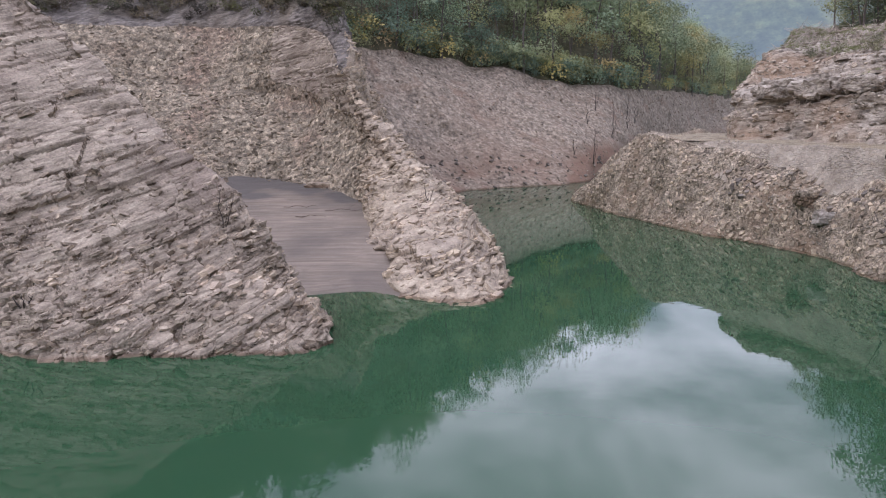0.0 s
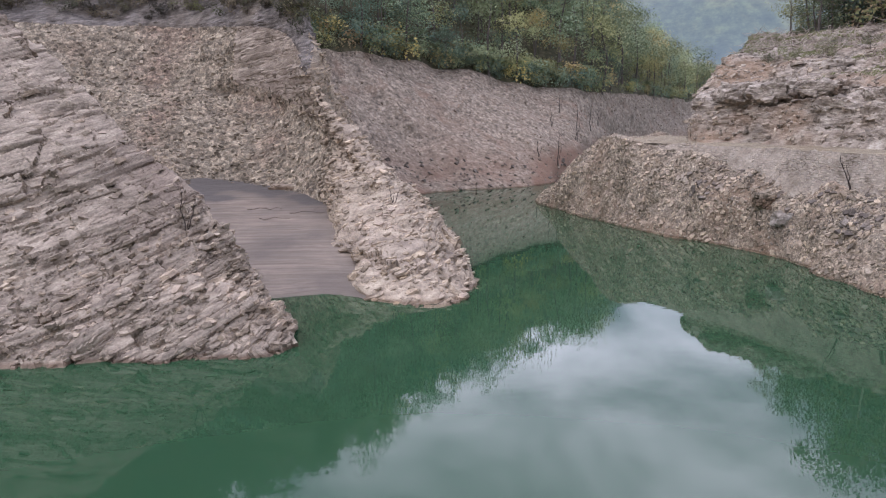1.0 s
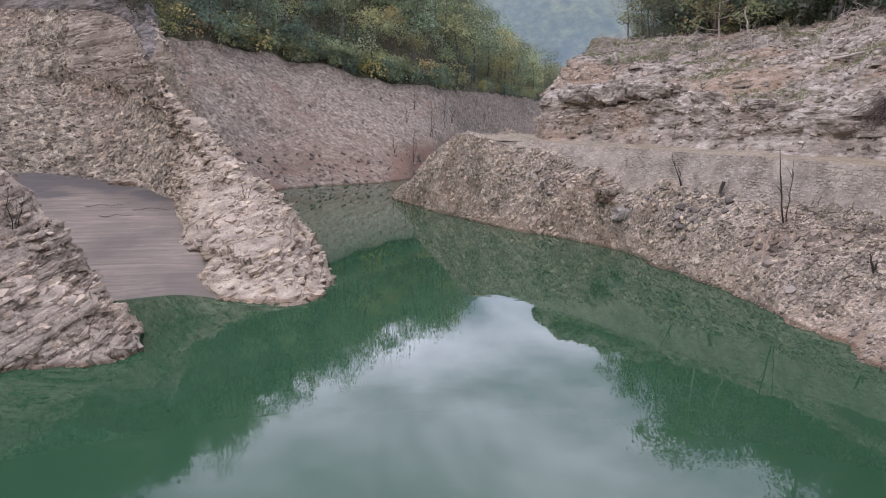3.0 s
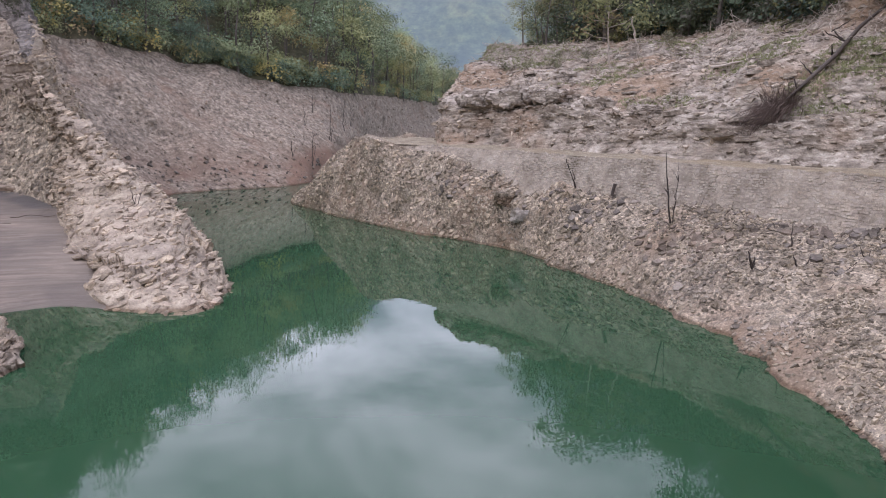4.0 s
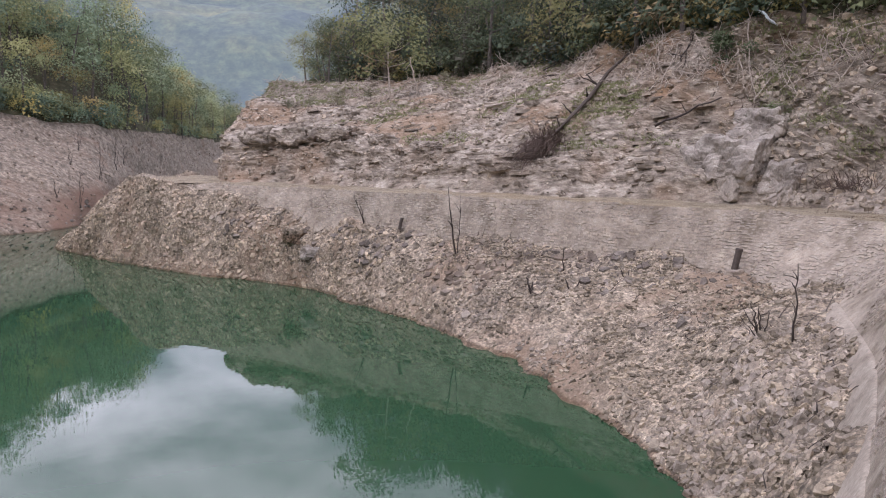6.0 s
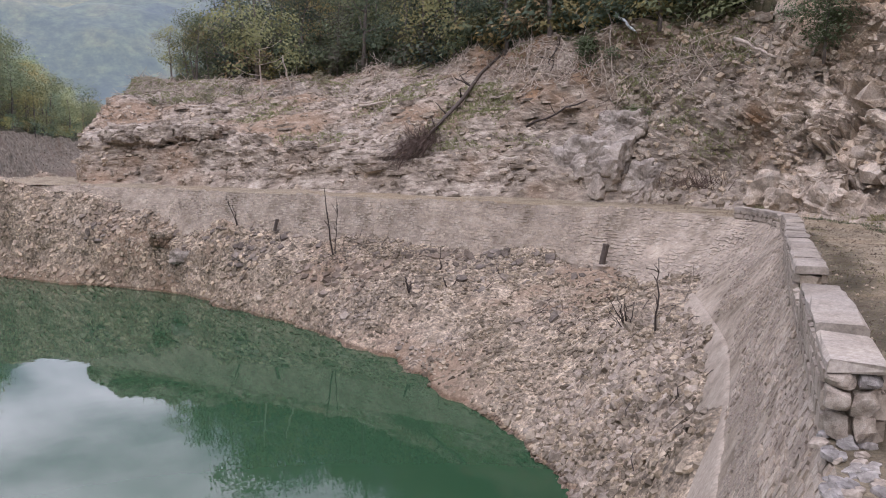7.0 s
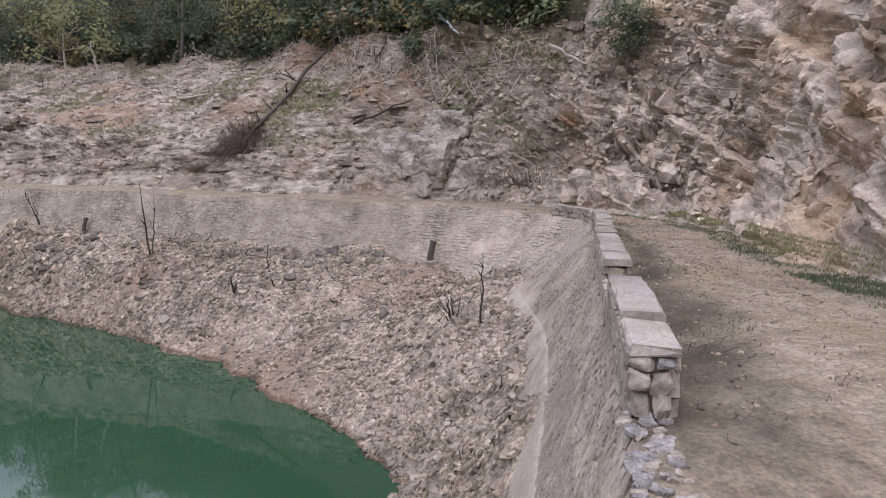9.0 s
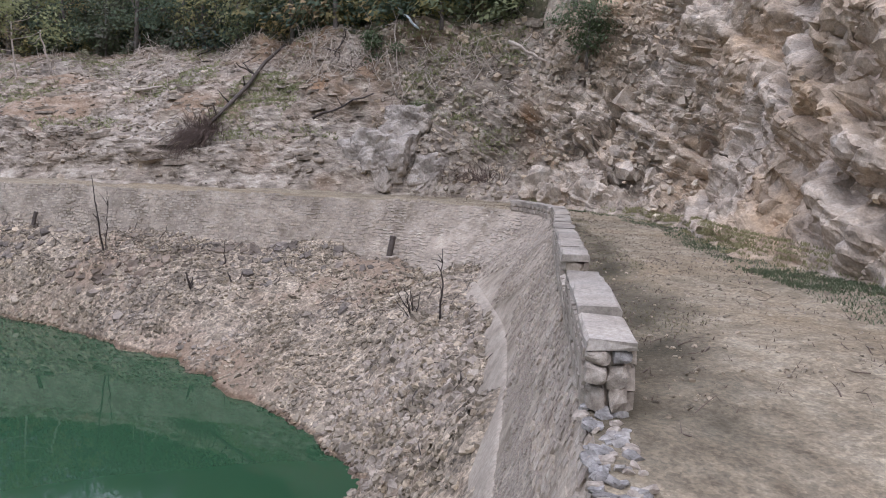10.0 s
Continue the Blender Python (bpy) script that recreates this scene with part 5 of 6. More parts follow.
for k in range(120):
    s, a = par_rng.uniform(-2.8, 0.1), par_rng.uniform(-0.04, 0.27)
    p, d, inward = parapet_point(s, a, 0.015)
    piece = new("stone", boulder_mesh(par_rng, par_rng.uniform(0.05, 0.14), 0.5))
    piece.data.materials.append(M_WALL_GREY if par_rng.uniform() < 0.6 else M_WALL)
    piece.parent = stub
    piece.matrix_basis = Matrix.Translation(Vector(p)) @ Euler((par_rng.normal(0, 0.25), par_rng.normal(0, 0.25), par_rng.uniform(0, 6))).to_matrix().to_4x4()
tagged(stub, "tumbled grey stones where the parapet has broken away", "rubble")


# ---- loose and standing things ----
def on(grid, x, y):
    """The point of a grid nearest on plan."""
    flat = grid.reshape(-1, 3)
    k = int(np.argmin((flat[:, 0] - x) ** 2 + (flat[:, 1] - y) ** 2))
    return Vector((x, y, float(flat[k, 2])))


def bent(rng, start, end, n=6, bow=0.06):
    a, b = np.array(start, float), np.array(end, float)
    size = np.linalg.norm(b - a)
    return [tuple(a + (b - a) * k / n + rng.normal(0, bow * size / n, 3) * (0 < k)) for k in range(n + 1)]


def dead_shrub(at, stems, label, seed, mat=None, twigs=4):
    """A leafless shrub: stems given by their lean (dx, dy), height and thickness, each with twigs."""
    rng = np.random.default_rng(seed)
    ob = new("dead_shrub")
    ob.location = at
    for dx, dy, h, r in stems:
        line = bent(rng, (0, 0, -0.25), (dx, dy, h), 7, 0.12)
        pieces = [tube(line, [0.78 * r * (1 - 0.7 * k / 7) for k in range(8)], 6)]
        for _ in range(twigs):
            k = int(rng.integers(3, 7))
            p = np.array(line[k])
            e = p + np.array((rng.normal(0, 0.16), rng.normal(0, 0.16), rng.uniform(0.15, 0.4))) * h * 0.6
            pieces.append(tube(bent(rng, p, e, 3, 0.15), [r * 0.4, r * 0.3, r * 0.2, r * 0.1], 4))
        v, f = joined(pieces)
        mesh_object("stem", v, f, mat or M_DEAD, ob, True)
    return tagged(ob, label, "dead shrub")


dead_shrub(on(spur_near, -7.07, 23.7), [(-0.1, 0, 1.35, 0.03), (0.35, 0.1, 1.1, 0.025), (0.1, 0.2, 0.8, 0.02)], "leafless dark shrub on the crest of the shale spur", 301)
dead_shrub(on(spur_far, -0.9, 33.7), [(-0.15, 0, 0.75, 0.03), (0.3, 0.1, 0.65, 0.025), (0.05, 0.1, 0.5, 0.02)], "small leafless shrub on the pale ridge", 302)
dead_shrub(on(spur_near, -11.9, 20.7), [(0.3, -0.1, 0.35, 0.05), (-0.25, -0.1, 0.3, 0.05), (0.05, -0.2, 0.4, 0.04)], "dark uprooted stump low on the spur", 303)
dead_shrub(on(bank, 17.9, 30.4), [(-0.55, 0.1, 1.35, 0.035), (-0.3, 0, 1.0, 0.03), (0.4, -0.1, 0.5, 0.03), (0.9, -0.2, 0.15, 0.03)], "leaning dead shrub with tangled roots below the wall", 304, twigs=3)
dead_shrub(on(bank, 18.75, 24.5), [(-0.5, 0.1, 2.7, 0.055), (0.2, 0.1, 2.3, 0.035), (0.7, -0.1, 0.4, 0.05)], "tall two-stemmed dead sapling on the bank", 305, twigs=3)
dead_shrub(on(bank, 20.0, 19.7), [(0.0, 0, 0.85, 0.045), (0.6, 0.2, 0.25, 0.04)], "short dead stub on the bank", 306, twigs=1)
dead_shrub(on(bank, 18.1, 19.3), [(-0.2, 0.1, 0.5, 0.09), (-0.35, -0.1, 0.35, 0.06), (0.1, 0.1, 0.3, 0.08)], "dark rotten stump on the bank", 307, twigs=1)
dead_shrub(on(bank, 19.0, 18.3), [(-0.2, 0.1, 0.35, 0.07), (0.3, -0.1, 0.3, 0.06)], "dark rotten stump among stones", 308, twigs=1)
dead_shrub(on(bank, 21.05, 17.6), [(-0.25, 0.1, 0.3, 0.04), (0.1, 0, 0.25, 0.03)], "small dead twiggy stub under the wall", 309, twigs=1)
dead_shrub(on(bank, 16.5, 8.95), [(0.1, 0.05, 1.75, 0.04), (-0.3, -0.1, 1.0, 0.03)], "bare dead sapling near the wall bend", 310, twigs=3)
dead_shrub(on(bank, 16.75, 9.85), [(-0.45, 0.3, 0.75, 0.035), (-0.3, 0.2, 0.8, 0.035), (-0.05, 0.1, 0.7, 0.035), (0.1, -0.1, 0.6, 0.03), (-0.55, 0.3, 0.5, 0.03), (-0.2, 0.05, 0.65, 0.03), (-0.35, 0.1, 0.55, 0.03)], "clump of broken dark stems on the bank", 311, twigs=1)
for k, (x, y, h) in enumerate(((14.0, 72.8, 3.2), (17.4, 80.3, 3.6), (20.2, 86.0, 3.4), (14.6, 79.8, 2.0), (24.8, 93.0, 2.6), (12.0, 72.0, 1.4), (19.0, 80.5, 2.4), (16.2, 84.0, 2.2), (22.0, 90.0, 2.4))):
    dead_shrub(on(far_bank, x, y), [(0.1 - 0.05 * k % 0.3, 0, h, 0.05), (0.35, 0.1, h * 0.6, 0.035)], "bare grey sapling standing on the far bank", 320 + k)


def post(at, height, radius, lean, label, block=True):
    """A short leaning post with a collar, set in a stone block."""
    ob = new("post")
    ob.location = at
    lean_v = Vector((lean[0], lean[1], height))
    v, f = tube([(0, 0, -0.1), tuple(lean_v * 0.5), tuple(lean_v * 0.96), tuple(lean_v)], [radius, radius, radius * 0.98, radius * 0.85], 12)
    mesh_object("shaft", v, f, M_POST, ob)
    v, f = tube([tuple(lean_v * 0.9), tuple(lean_v * 0.985)], [radius * 1.12, radius * 1.12], 12)
    mesh_object("collar", v, f, M_POST, ob)
    if block:
        foot = new("base_block", boulder_mesh(par_rng, 0.55, 0.6))
        foot.data.materials.append(M_WALL)
        foot.parent = ob
        foot.location = (0.02, -0.02, 0.02)
    return tagged(ob, label, "post")


M_POST = plain("rusted_iron", (0.07, 0.055, 0.045), 0.75)
post(on(bank, 22.7, 14.5) + Vector((-0.1, -0.05, 0)), 0.85, 0.11, (0.14, -0.1), "short leaning rusty post against the wall")
post(Vector((18.42, 28.3, 3.15)), 0.42, 0.075, (0.1, -0.06), "small dark post at the foot of the wall", False)


def outcrop_mesh(seed, size):
    """A standing rock: bulges, sharp creases and joints cut into a rounded block."""
    bm = bmesh.new()
    bmesh.ops.create_icosphere(bm, subdivisions=5 if max(size) > 0.95 else 4, radius=1.0)
    p = np.array([v.co[:] for v in bm.verts])
    p = p / np.maximum(np.abs(p).max(1, keepdims=True), 0.72) * 0.8
    q = p * np.array(size)
    low = min(size)
    big, _ = facet_offset(q, bed_axes((0.3, 0.2, 1)), (0.8 * low, 0.7 * low, 0.6 * low), 1.1, seed)
    small, crease = facet_offset(q, bed_axes((0.5, 0.2, 1)), (0.42 * low, 0.34 * low, 0.26 * low), 0.8, seed + 3)
    off = 0.4 * low * big + 0.17 * low * small - 0.05 * low * np.clip(1 - crease / 0.1, 0, 1) + 0.1 * low * fbm(q / low, 4, seed)
    q = q + p * off[:, None]
    for v, c in zip(bm.verts, q):
        v.co = c
    me = bpy.data.meshes.new("rock")
    bm.to_mesh(me)
    bm.free()
    return me


def outcrop(at, size, mat, label, seed, turn=0.0, category="rock"):
    me = outcrop_mesh(seed, size)
    me.materials.append(mat)
    ob = new("rock_outcrop", me)
    ob.matrix_basis = Matrix.Translation(at) @ Matrix.Rotation(turn, 4, "Z")
    return tagged(ob, label, category)


def lone_log(a, b, r, mat, label, seed, twigs=3):
    rng = np.random.default_rng(seed)
    ob = new("driftwood_log")
    line = bent(rng, a, b, 6, 0.1)
    v, f = tube(line, [r * (1 - 0.5 * k / 6) for k in range(7)], 7)
    mesh_object("stem", v, f, mat, ob, True)
    for _ in range(twigs):
        p = np.array(line[int(rng.integers(2, 6))])
        e = p + rng.normal(0, 0.35, 3) + (0, 0, 0.25)
        v, f = tube(bent(rng, p, e, 3, 0.15), [r * 0.45, r * 0.35, r * 0.25, r * 0.1], 5)
        mesh_object("twig", v, f, mat, ob, True)
    return tagged(ob, label, "driftwood")


def hill_at(x, y):
    return on(hill[:140], x, y)


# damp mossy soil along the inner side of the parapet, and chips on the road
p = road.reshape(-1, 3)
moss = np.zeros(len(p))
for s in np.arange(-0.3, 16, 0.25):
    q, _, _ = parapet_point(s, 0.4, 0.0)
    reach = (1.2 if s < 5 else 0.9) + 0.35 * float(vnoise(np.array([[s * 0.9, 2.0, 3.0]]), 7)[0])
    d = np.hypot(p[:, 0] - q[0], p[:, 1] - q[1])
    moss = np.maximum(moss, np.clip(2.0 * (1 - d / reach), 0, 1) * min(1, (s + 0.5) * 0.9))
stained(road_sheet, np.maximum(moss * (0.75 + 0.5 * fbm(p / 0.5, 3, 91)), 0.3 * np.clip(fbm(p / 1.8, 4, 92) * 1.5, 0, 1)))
rubble("road_chips", road[2:36, 40:130], 3600, (0.012, 0.075), M_BANK_PIECE, "small stone chips scattered on the dirt road", "stones", 395, flat=0.5, jitter=0.4)

# sticks stranded on the silt
for k, (az, dist, z, turn) in enumerate(((12.2, 38.5, 1.75, 0.2), (11.4, 36.8, 1.5, -0.5), (9.2, 37.6, 1.6, 0.1))):
    a = Vector(polar(az, dist, z))
    lone_log(a, a + Vector((1.7 * math.cos(turn), 0.8 * math.sin(turn), 0.05)), 0.018, M_BRUSH, "thin dark stick stranded on the silt", 600 + k, 1)

# bare rocks
M_PALE_ROCK = rock("pale_grey_rock", [(0.3, (0.19, 0.165, 0.142)), (0.5, (0.36, 0.322, 0.284)), (0.72, (0.5, 0.46, 0.41))], (0.33, 0.28, 0.22), squash=0.8, tilt=(30, 20), bump=0.4, blotches=0.6)
outcrop(hill_at(28.1, 18.5) + Vector((0.35, 0, -0.35)), (1.0, 1.5, 1.3), M_PALE_ROCK, "pale craggy rock standing at the foot of the hillside", 401)
outcrop(hill_at(27.8, 19.6) + Vector((0.35, 0, -0.35)), (0.7, 1.0, 1.1), M_PALE_ROCK, "low pale rock beside the road", 402)
outcrop(hill_at(28.3, 16.2) + Vector((0.35, 0, -0.35)), (0.7, 0.6, 1.0), M_PALE_ROCK, "upright buff rock on the hillside", 403)
outcrop(hill_at(29.3, 17.8) + Vector((0.35, 0, -0.35)), (0.9, 1.3, 0.7), M_PALE_ROCK, "weathered grey rock above the road", 404)
outcrop(hill_at(28.2, 10.8) + Vector((0, 0, 0.0)), (0.8, 0.8, 0.9), M_CLIFF, "leaning buff rock at the cliff foot", 405)
outcrop(hill_at(26.9, 9.9) + Vector((0, 0, -0.1)), (0.7, 0.6, 0.6), M_CLIFF, "broken rock at the cliff foot", 406)
outcrop(hill_at(24.6, 23.9), (0.4, 0.5, 0.35), M_HILL, "ochre boulder at the edge of the road", 407)
outcrop(on(bank, 15.95, 33.9) + Vector((0, 0, 0.1)), (0.45, 0.4, 0.35), M_BANK, "square block of old masonry near the waterline", 408)
outcrop(on(bank, 16.2, 32.6) + Vector((0, 0, 0.05)), (0.4, 0.35, 0.28), M_CAP, "pale boulder near the waterline", 409)
outcrop(on(spur_far, -7.2, 42.5) + Vector((0, 0, 0.05)), (0.75, 0.45, 0.22), M_RIDGE_PIECE, "pale flat boulder at the edge of the silt", 410)
for k, (x, y, s) in enumerate(((21.4, 39.4, 0.9), (20.2, 42.0, 1.1), (19.0, 44.0, 1.0), (22.6, 36.6, 0.7), (23.4, 33.5, 0.6), (18.2, 43.2, 0.8), (21.6, 41.5, 0.7))):
    outcrop(hill_at(x, y) + Vector((0, 0, 0.1)), (1.5 * s, 1.2 * s, 0.42 * s), M_HILL, "flat-bedded ledge of buff rock above the road", 420 + k, 0.6 + 0.2 * k)

# fallen trunk and brush on the slope
trunk_line = [Vector(q) for q in ((30.85, 26.3, 11.6), (29.7, 26.6, 10.6), (28.15, 26.35, 9.25), (27.0, 26.35, 8.35), (26.0, 26.6, 7.35), (25.2, 26.9, 6.4))]
M_TRUNK = plain("weathered_bark", (0.075, 0.058, 0.046))
fallen = new("fallen_trunk")
v, f = tube([p for p in trunk_line], [0.06, 0.09, 0.1, 0.09, 0.07, 0.04], 9)
mesh_object("bole", v, f, M_TRUNK, fallen, True)
rng = np.random.default_rng(441)
for k in range(7):
    s = trunk_line[1].lerp(trunk_line[4], rng.uniform(0, 1))
    e = s + Vector((rng.normal(0, 0.5), rng.normal(0, 0.4), rng.uniform(0.1, 0.6)))
    v, f = tube(bent(rng, s, e, 4, 0.12), [0.05, 0.04, 0.03, 0.025, 0.012], 5)
    mesh_object("branch", v, f, M_DEAD, fallen, True)
tagged(fallen, "long dark fallen trunk lying down the slope", "fallen tree")


def brush_pile(at, spread, height, count, seed, mat, label, lean=(0, 0, 1)):
    """A heap of thin dry twigs, fanned out along its lean."""
    rng = np.random.default_rng(seed)
    pieces = []
    for _ in range(count):
        s = np.array((rng.normal(0, spread[0]), rng.normal(0, spread[1]), rng.uniform(-0.1, 0.2)))
        e = s + np.array(lean) * rng.uniform(0.2, 1.0) * height + rng.normal(0, 0.33, 3) * (1, 1, 0.6)
        r = rng.uniform(0.008, 0.022)
        pieces.append(tube(bent(rng, s, e, 3, 0.2), [r, r * 0.8, r * 0.6, r * 0.3], 4))
    v, f = joined(pieces)
    ob = mesh_object("brush_pile", v, f, mat)
    ob.location = at
    return tagged(ob, label, "brush", kind="stuff")


brush_pile(Vector((25.6, 27.0, 7.0)), (0.3, 0.35), 1.9, 380, 451, M_BRUSH, "dense fan of dark dry brush hanging down the slope", (-0.62, 0.1, -0.75))
brush_pile(hill_at(26.1, 26.9), (0.35, 0.35), 0.9, 260, 452, M_BRUSH, "dark dry brush caught under the fallen trunk")
brush_pile(hill_at(28.9, 13.9), (0.5, 0.6), 0.6, 160, 453, M_BRUSH, "dark dead branches washed against the slope")
brush_pile(hill_at(27.4, 14.8), (0.5, 0.9), 0.3, 160, 454, M_BRUSH, "low heap of dead branches at the road edge")


def lift(x, y, up=0.12):
    return hill_at(x, y) + Vector((0, 0, up))


lone_log(lift(27.6, 33.7), lift(28.3, 31.4), 0.08, M_PALE_WOOD, "pale bleached log lying on the slope", 461)
lone_log(Vector((29.85, 13.4, 11.15)), Vector((29.4, 11.6, 10.25)), 0.09, M_PALE_WOOD, "thick bleached driftwood log below the woods", 462, 5)
lone_log(lift(29.6, 18.9, 0.3), lift(29.3, 18.2, 0.1), 0.03, M_PALE_WOOD, "white forked branch sticking up on the slope", 463, 4)
lone_log(Vector((27.0, 21.4, 7.75)), Vector((28.1, 18.9, 8.85)), 0.06, M_DEAD, "dark branch lying across the slope", 464)
rng = np.random.default_rng(471)
for k in range(26):
    i, j = int(rng.integers(95, 138)), int(rng.integers(270, 420))
    p = hill[i, j]
    a = rng.uniform(0, 6.28)
    q = hill_at(p[0] + math.cos(a) * 1.1, p[1] + math.sin(a) * 1.1)
    lone_log(Vector(p) + Vector((0, 0, 0.1)), q + Vector((0, 0, rng.uniform(0.08, 0.4))), rng.uniform(0.018, 0.04), M_PALE_WOOD if rng.uniform() < 0.7 else M_DEAD, "bleached branch stranded on the upper slope", 480 + k, 2)


def strewn(name, grid, count, length, radius, mat, label, category, seed, rows, cols, up=0.05, weight=None):
    """Sticks strewn over part of a grid, joined as one."""
    rng = np.random.default_rng(seed)
    pieces = []
    while len(pieces) < count:
        i, j = int(rng.integers(*rows)), int(rng.integers(*cols))
        p = grid[i, j] + (0, 0, up)
        if weight is not None and rng.uniform() > weight(p):
            continue
        n = grid[min(i + 1, len(grid) - 1), j] - grid[i, j]
        m = grid[i, min(j + 1, grid.shape[1] - 1)] - grid[i, j]
        n, m = n / (np.linalg.norm(n) + 1e-9), m / (np.linalg.norm(m) + 1e-9)
        a = rng.uniform(0, 6.28)
        e = p + (n * math.sin(a) + m * math.cos(a)) * length * rng.uniform(0.4, 1.3) + (0, 0, rng.uniform(0, 0.15) * length)
        r = radius * rng.uniform(0.5, 1.3)
        pieces.append(tube(bent(rng, p, e, 2, 0.2), [r, r * 0.8, r * 0.4], 4))
    v, f = joined(pieces)
    return tagged(mesh_object(name, v, f, mat), label, category, kind="stuff")


def drift_line(p):
    return float(np.clip(0.55 + vnoise(np.array([p]) / 3.0, 9)[0], 0.05, 1))


strewn("driftwood", hill, 1050, 1.1, 0.018, M_PALE_WOOD, "bleached branches stranded along the old waterline", "driftwood", 501, (96, 140), (262, 520), 0.08, drift_line)
strewn("stranded_branches", hill, 230, 1.5, 0.022, M_PALE_WOOD, "tangle of bleached branches stranded below the woods", "driftwood", 505, (84, 139), (252, 345), 0.12, drift_line)
strewn("dead_twigs", hill, 500, 0.8, 0.014, M_BRUSH, "dark dead twigs on the slope", "twigs", 502, (40, 140), (262, 520), 0.06)
strewn("road_twigs", road, 380, 0.26, 0.006, M_BRUSH, "broken twigs scattered on the dirt road", "twigs", 503, (4, 44), (30, 130), 0.02)
strewn("bank_twigs", bank, 330, 0.5, 0.012, M_DEAD, "dead twigs and roots on the bank", "twigs", 504, (60, 134), (150, 640), 0.05)


# foliage close by
def bush(at, size, leaves, leaf, mat, label, seed):
    leaves, leaf = leaves * 2, leaf * 0.75
    rng = np.random.default_rng(seed)
    ob = new("bush")
    ob.location = at
    v, f, centres = crown_mesh(rng, size, size * 1.15, leaves, leaf, 0.0, 26)
    mesh_object("foliage", v, f, mat, ob)
    tv, tf = trunk_mesh(rng, size, size * 0.025, centres, 9)
    mesh_object("branchwork", tv, tf, M_BARK, ob, True)
    return tagged(ob, label, "bush")


M_SCRUB = leaf_material("brown_scrub_leaves", [(0.0, (0.1, 0.085, 0.065)), (0.5, (0.135, 0.115, 0.085)), (1.0, (0.11, 0.115, 0.06))])
M_BUSH = leaf_material("evergreen_leaves", [(0.0, (0.11, 0.145, 0.085)), (0.5, (0.13, 0.16, 0.09)), (1.0, (0.16, 0.175, 0.1))])
M_YELLOW = leaf_material("yellow_green_leaves", [(0.0, (0.33, 0.33, 0.15)), (0.5, (0.37, 0.35, 0.16)), (1.0, (0.31, 0.33, 0.15))])
M_SAGE = leaf_material("sage_leaves", [(0.0, (0.2, 0.2, 0.14)), (0.5, (0.24, 0.235, 0.15)), (1.0, (0.21, 0.2, 0.145))])
M_GRASS = leaf_material("short_grass", [(0.0, (0.125, 0.15, 0.085)), (0.5, (0.16, 0.175, 0.1)), (1.0, (0.21, 0.19, 0.12))])
bush(Vector((28.6, 9.6, 10.3)), 2.0, 1300, 0.09, M_BUSH, "dense green bush at the top edge of the cliff", 521)
bush(hill_at(29.5, 19.8), 1.3, 700, 0.1, M_BUSH, "round green bush on the slope", 523)
bush(hill_at(29.4, 17.2), 0.8, 400, 0.08, M_BUSH, "low green bush among driftwood", 524)
for k, (x, y, s) in enumerate(((24.2, 48.0, 1.1), (25.6, 47.2, 1.3), (27.3, 45.6, 1.2), (22.6, 48.6, 0.9), (30.4, 41.4, 1.0), (31.5, 36.5, 0.9), (24.9, 45.9, 0.8))):
    bush(hill_at(x, y), 0.7 * s, 150, 0.07, M_SAGE, "low olive bush on the upper slope", 530 + k)
birch = tree(np.random.default_rng(541), 5.8, 3.6, 1900, 0.11, 0.07, M_YELLOW, M_PALE_WOOD, 0.3, "slender birch with yellow-green leaves below the woods", 40, "birch")
birch.matrix_basis = Matrix.Translation(hill_at(27.0, 42.6)) @ Matrix.Rotation(radians(-7), 4, "Y")
lone_log(hill_at(28.5, 41.6), hill_at(28.5, 41.6) + Vector((-0.6, 0.2, 2.6)), 0.07, M_PALE_WOOD, "pale leaning birch stem at the wood's edge", 542, 3)


def tufts(name, grid, count, height, mat, label, seed, rows, cols, weight=None, blades=5):
    """Tufts of short blades over part of a grid, joined as one."""
    rng = np.random.default_rng(seed)
    verts = []
    while len(verts) < count * blades:
        i, j = int(rng.integers(*rows)), int(rng.integers(*cols))
        p = grid[i, j] + np.append(rng.normal(0, 0.06, 2), 0)
        if weight is not None and rng.uniform() > weight(p):
            continue
        for _ in range(blades):
            a, h = rng.uniform(0, 6.28), height * rng.uniform(0.4, 1.3)
            q = p + np.append(rng.normal(0, 0.04, 2), -0.01)
            w = np.array((math.cos(a), math.sin(a), 0)) * h * 0.16
            tip = q + np.array((rng.normal(0, 0.5) * h, rng.normal(0, 0.5) * h, h))
            verts.append([q - w, q + w, tip])
    v = np.array(verts).reshape(-1, 3)
    ob = mesh_object(name, v, np.arange(len(v)).reshape(-1, 3), mat)
    return tagged(ob, label, "grass", kind="stuff")


def patchy(p):
    return float(np.clip(vnoise(np.array([p]) / 2.2, 13)[0] * 2.2 - 0.35, 0, 1))


tufts("hill_grass", hill, 9000, 0.13, M_GRASS, "patches of short green and straw grass on the slope", 551, (40, 139), (262, 540), patchy)
tufts("verge_grass", hill, 3800, 0.065, M_GRASS, "green grass along the foot of the cliff", 552, (1, 8), (95, 262))
tufts("verge_weeds", road, 3600, 0.06, M_GRASS, "low green weeds at the road's inner edge", 553, (25, 37), (45, 128), lambda p: patchy(p) * 0.75 + 0.2)
tufts("road_weeds", road, 2200, 0.045, M_BRUSH, "sparse dry weeds on the dirt road", 554, (2, 44), (40, 140), lambda p: patchy(p) * 0.5 + 0.2, 3)
tufts("parapet_weeds", road, 1800, 0.03, M_SCRUB, "dull weeds and moss along the parapet", 556, (4, 12), (52, 120), lambda p: patchy(p) * 0.7 + 0.3, 5)
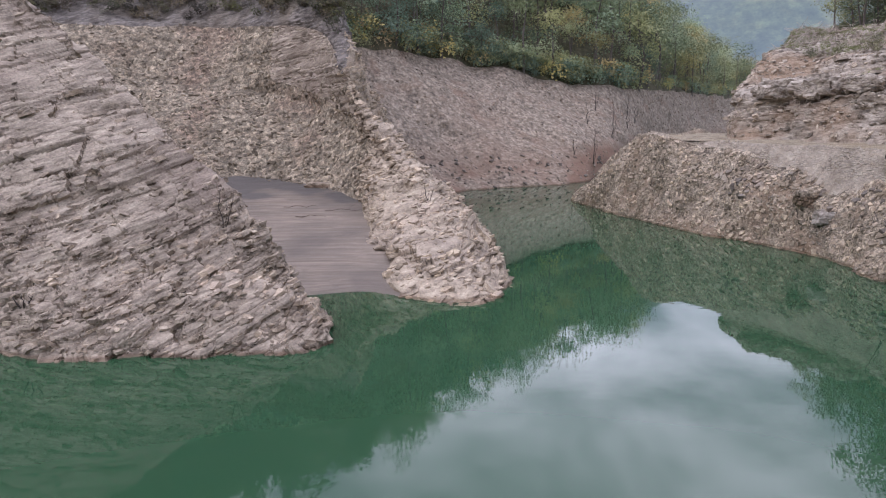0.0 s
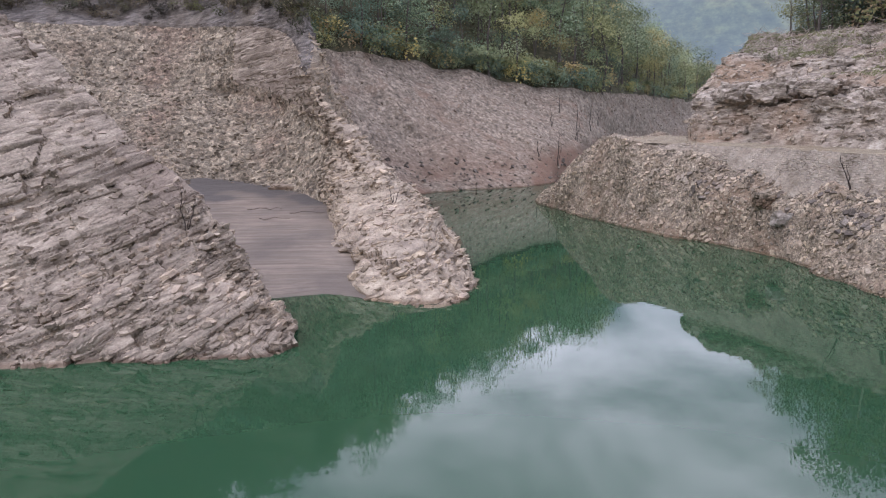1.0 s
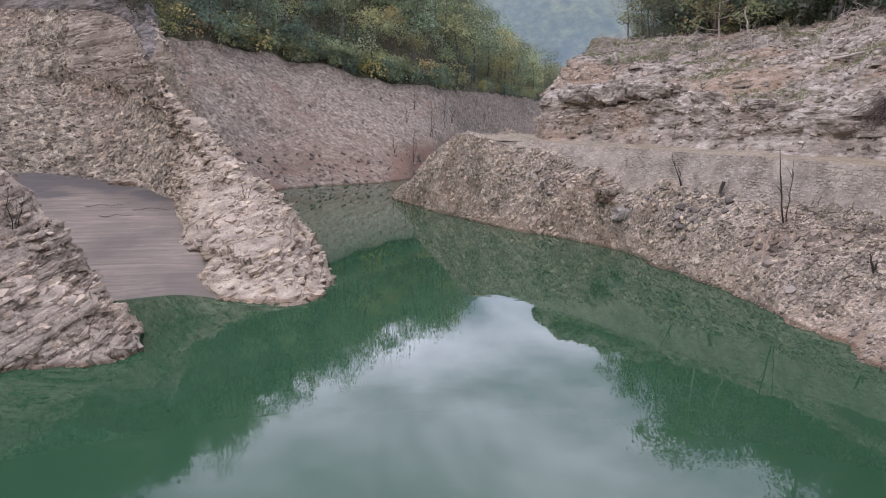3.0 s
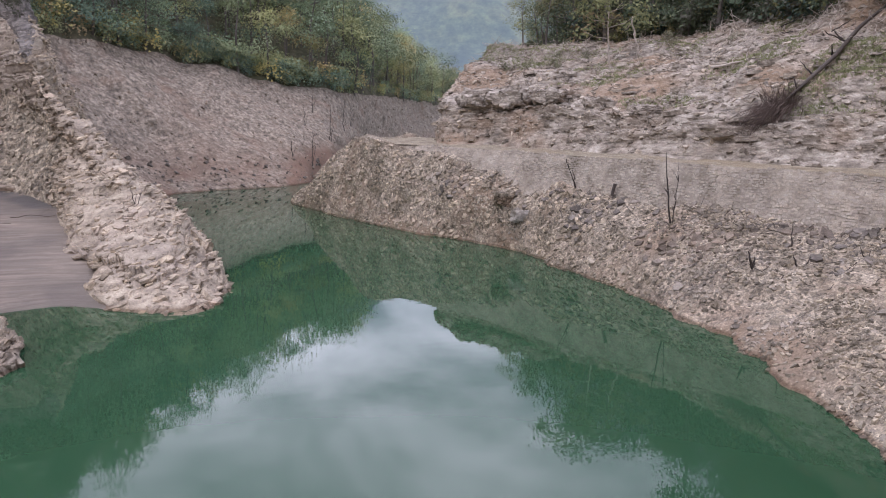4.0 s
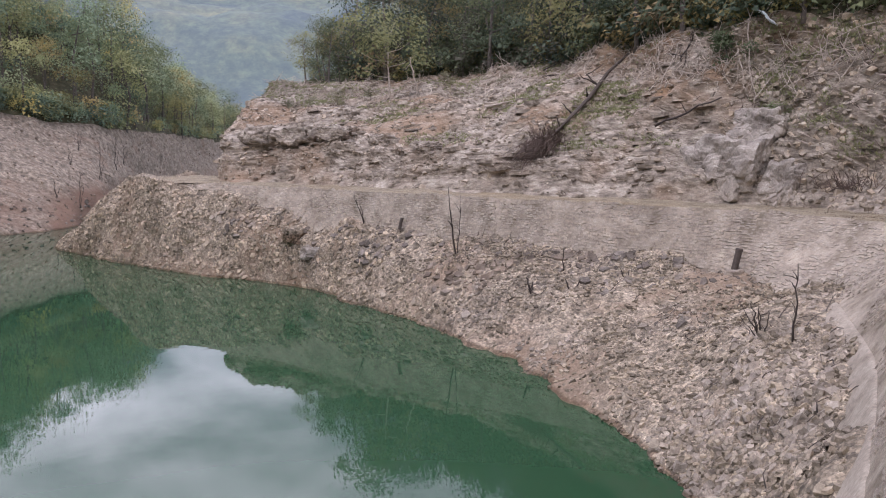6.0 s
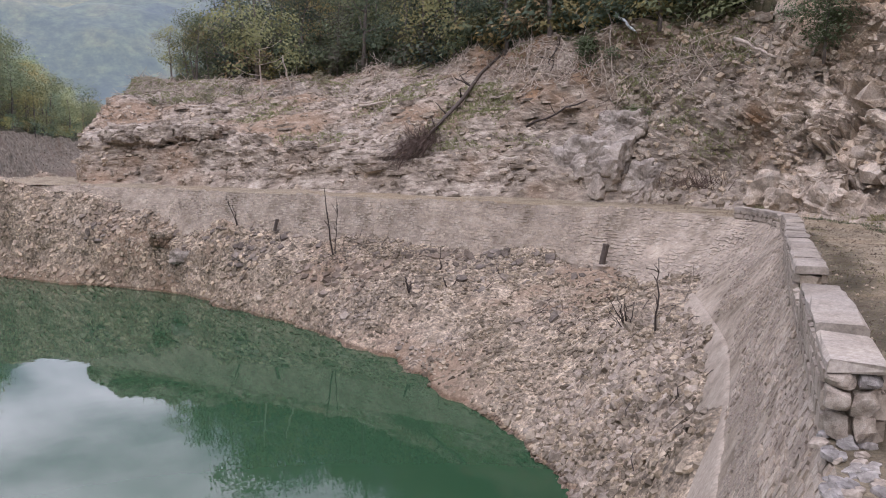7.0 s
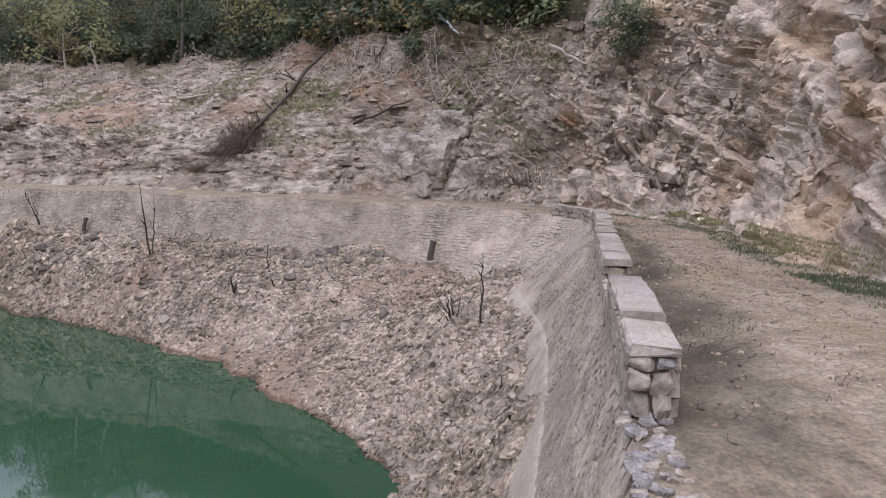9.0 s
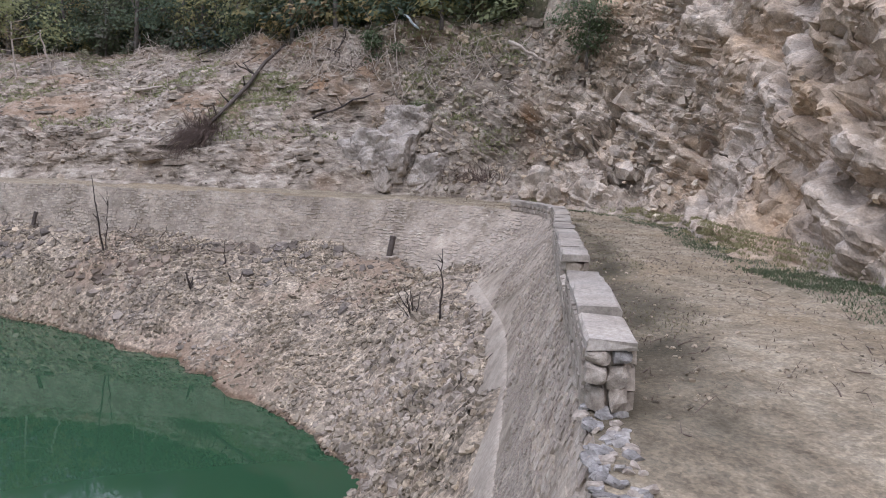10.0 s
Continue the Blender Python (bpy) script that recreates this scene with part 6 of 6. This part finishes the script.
tufts("bank_weeds", bank, 500, 0.08, M_BRUSH, "sparse dry weeds on the bank", 555, (60, 134), (200, 640), patchy, 4)

# plastic sheet caught on the slope
bm = bmesh.new()
bmesh.ops.create_grid(bm, x_segments=14, y_segments=9, size=0.5)
for v in bm.verts:
    v.co.z = 0.16 * noise.noise(v.co * 4.0) + 0.05 * noise.noise(v.co * 11.0)
    v.co.x *= 1.3
me = bpy.data.meshes.new("plastic_sheet")
bm.to_mesh(me)
bm.free()
me.materials.append(plain("pale_plastic", (0.55, 0.62, 0.64), 0.35, vary=0.1))
bag = new("plastic_sheet", me)
bag.matrix_basis = Matrix.Translation(hill_at(29.6, 18.05) + Vector((0, 0, 0.22))) @ Euler((0.3, -0.7, 1.4)).to_matrix().to_4x4()
bag.modifiers.new("thickness", "SOLIDIFY").thickness = 0.01
tagged(bag, "crumpled pale plastic sheet caught on the slope", "litter")

# scrub along the top of the scree bowl, and undergrowth at the foot of the woods
def undergrowth(name, grid, count, size, mat, label, seed, rows, cols):
    rng = np.random.default_rng(seed)
    vs, fs, base = [], [], 0
    kinds_u = [crown_mesh(rng, 1.0, 1.3, 190, 0.085, 0.0, 14) for _ in range(4)]
    tint = []
    for k in range(count):
        v, f, _ = kinds_u[k % 4]
        p = grid[int(rng.integers(*rows)), int(rng.integers(*cols))]
        w = v * size * rng.uniform(0.5, 1.4) + p
        vs.append(w)
        fs.append(f + base)
        tint.append(np.full(len(w), rng.uniform(0, 0.9)))
        base += len(w)
    ob = mesh_object(name, np.vstack(vs), np.vstack(fs), mat)
    ob.data.attributes.new("tint", "FLOAT", "POINT").data.foreach_set("value", np.concatenate(tint).astype(np.float32))
    return tagged(ob, label, "undergrowth", kind="stuff")


undergrowth("scrub", spur_top, 330, 0.9, M_SCRUB, "dark brown leafless scrub above the scree bowl", 561, (3, 36), (0, 160))
undergrowth("undergrowth", hill_wood_grid, 460, 1.7, M_LEAF, "dark undergrowth at the foot of the woods", 562, (0, 9), (75, 290))
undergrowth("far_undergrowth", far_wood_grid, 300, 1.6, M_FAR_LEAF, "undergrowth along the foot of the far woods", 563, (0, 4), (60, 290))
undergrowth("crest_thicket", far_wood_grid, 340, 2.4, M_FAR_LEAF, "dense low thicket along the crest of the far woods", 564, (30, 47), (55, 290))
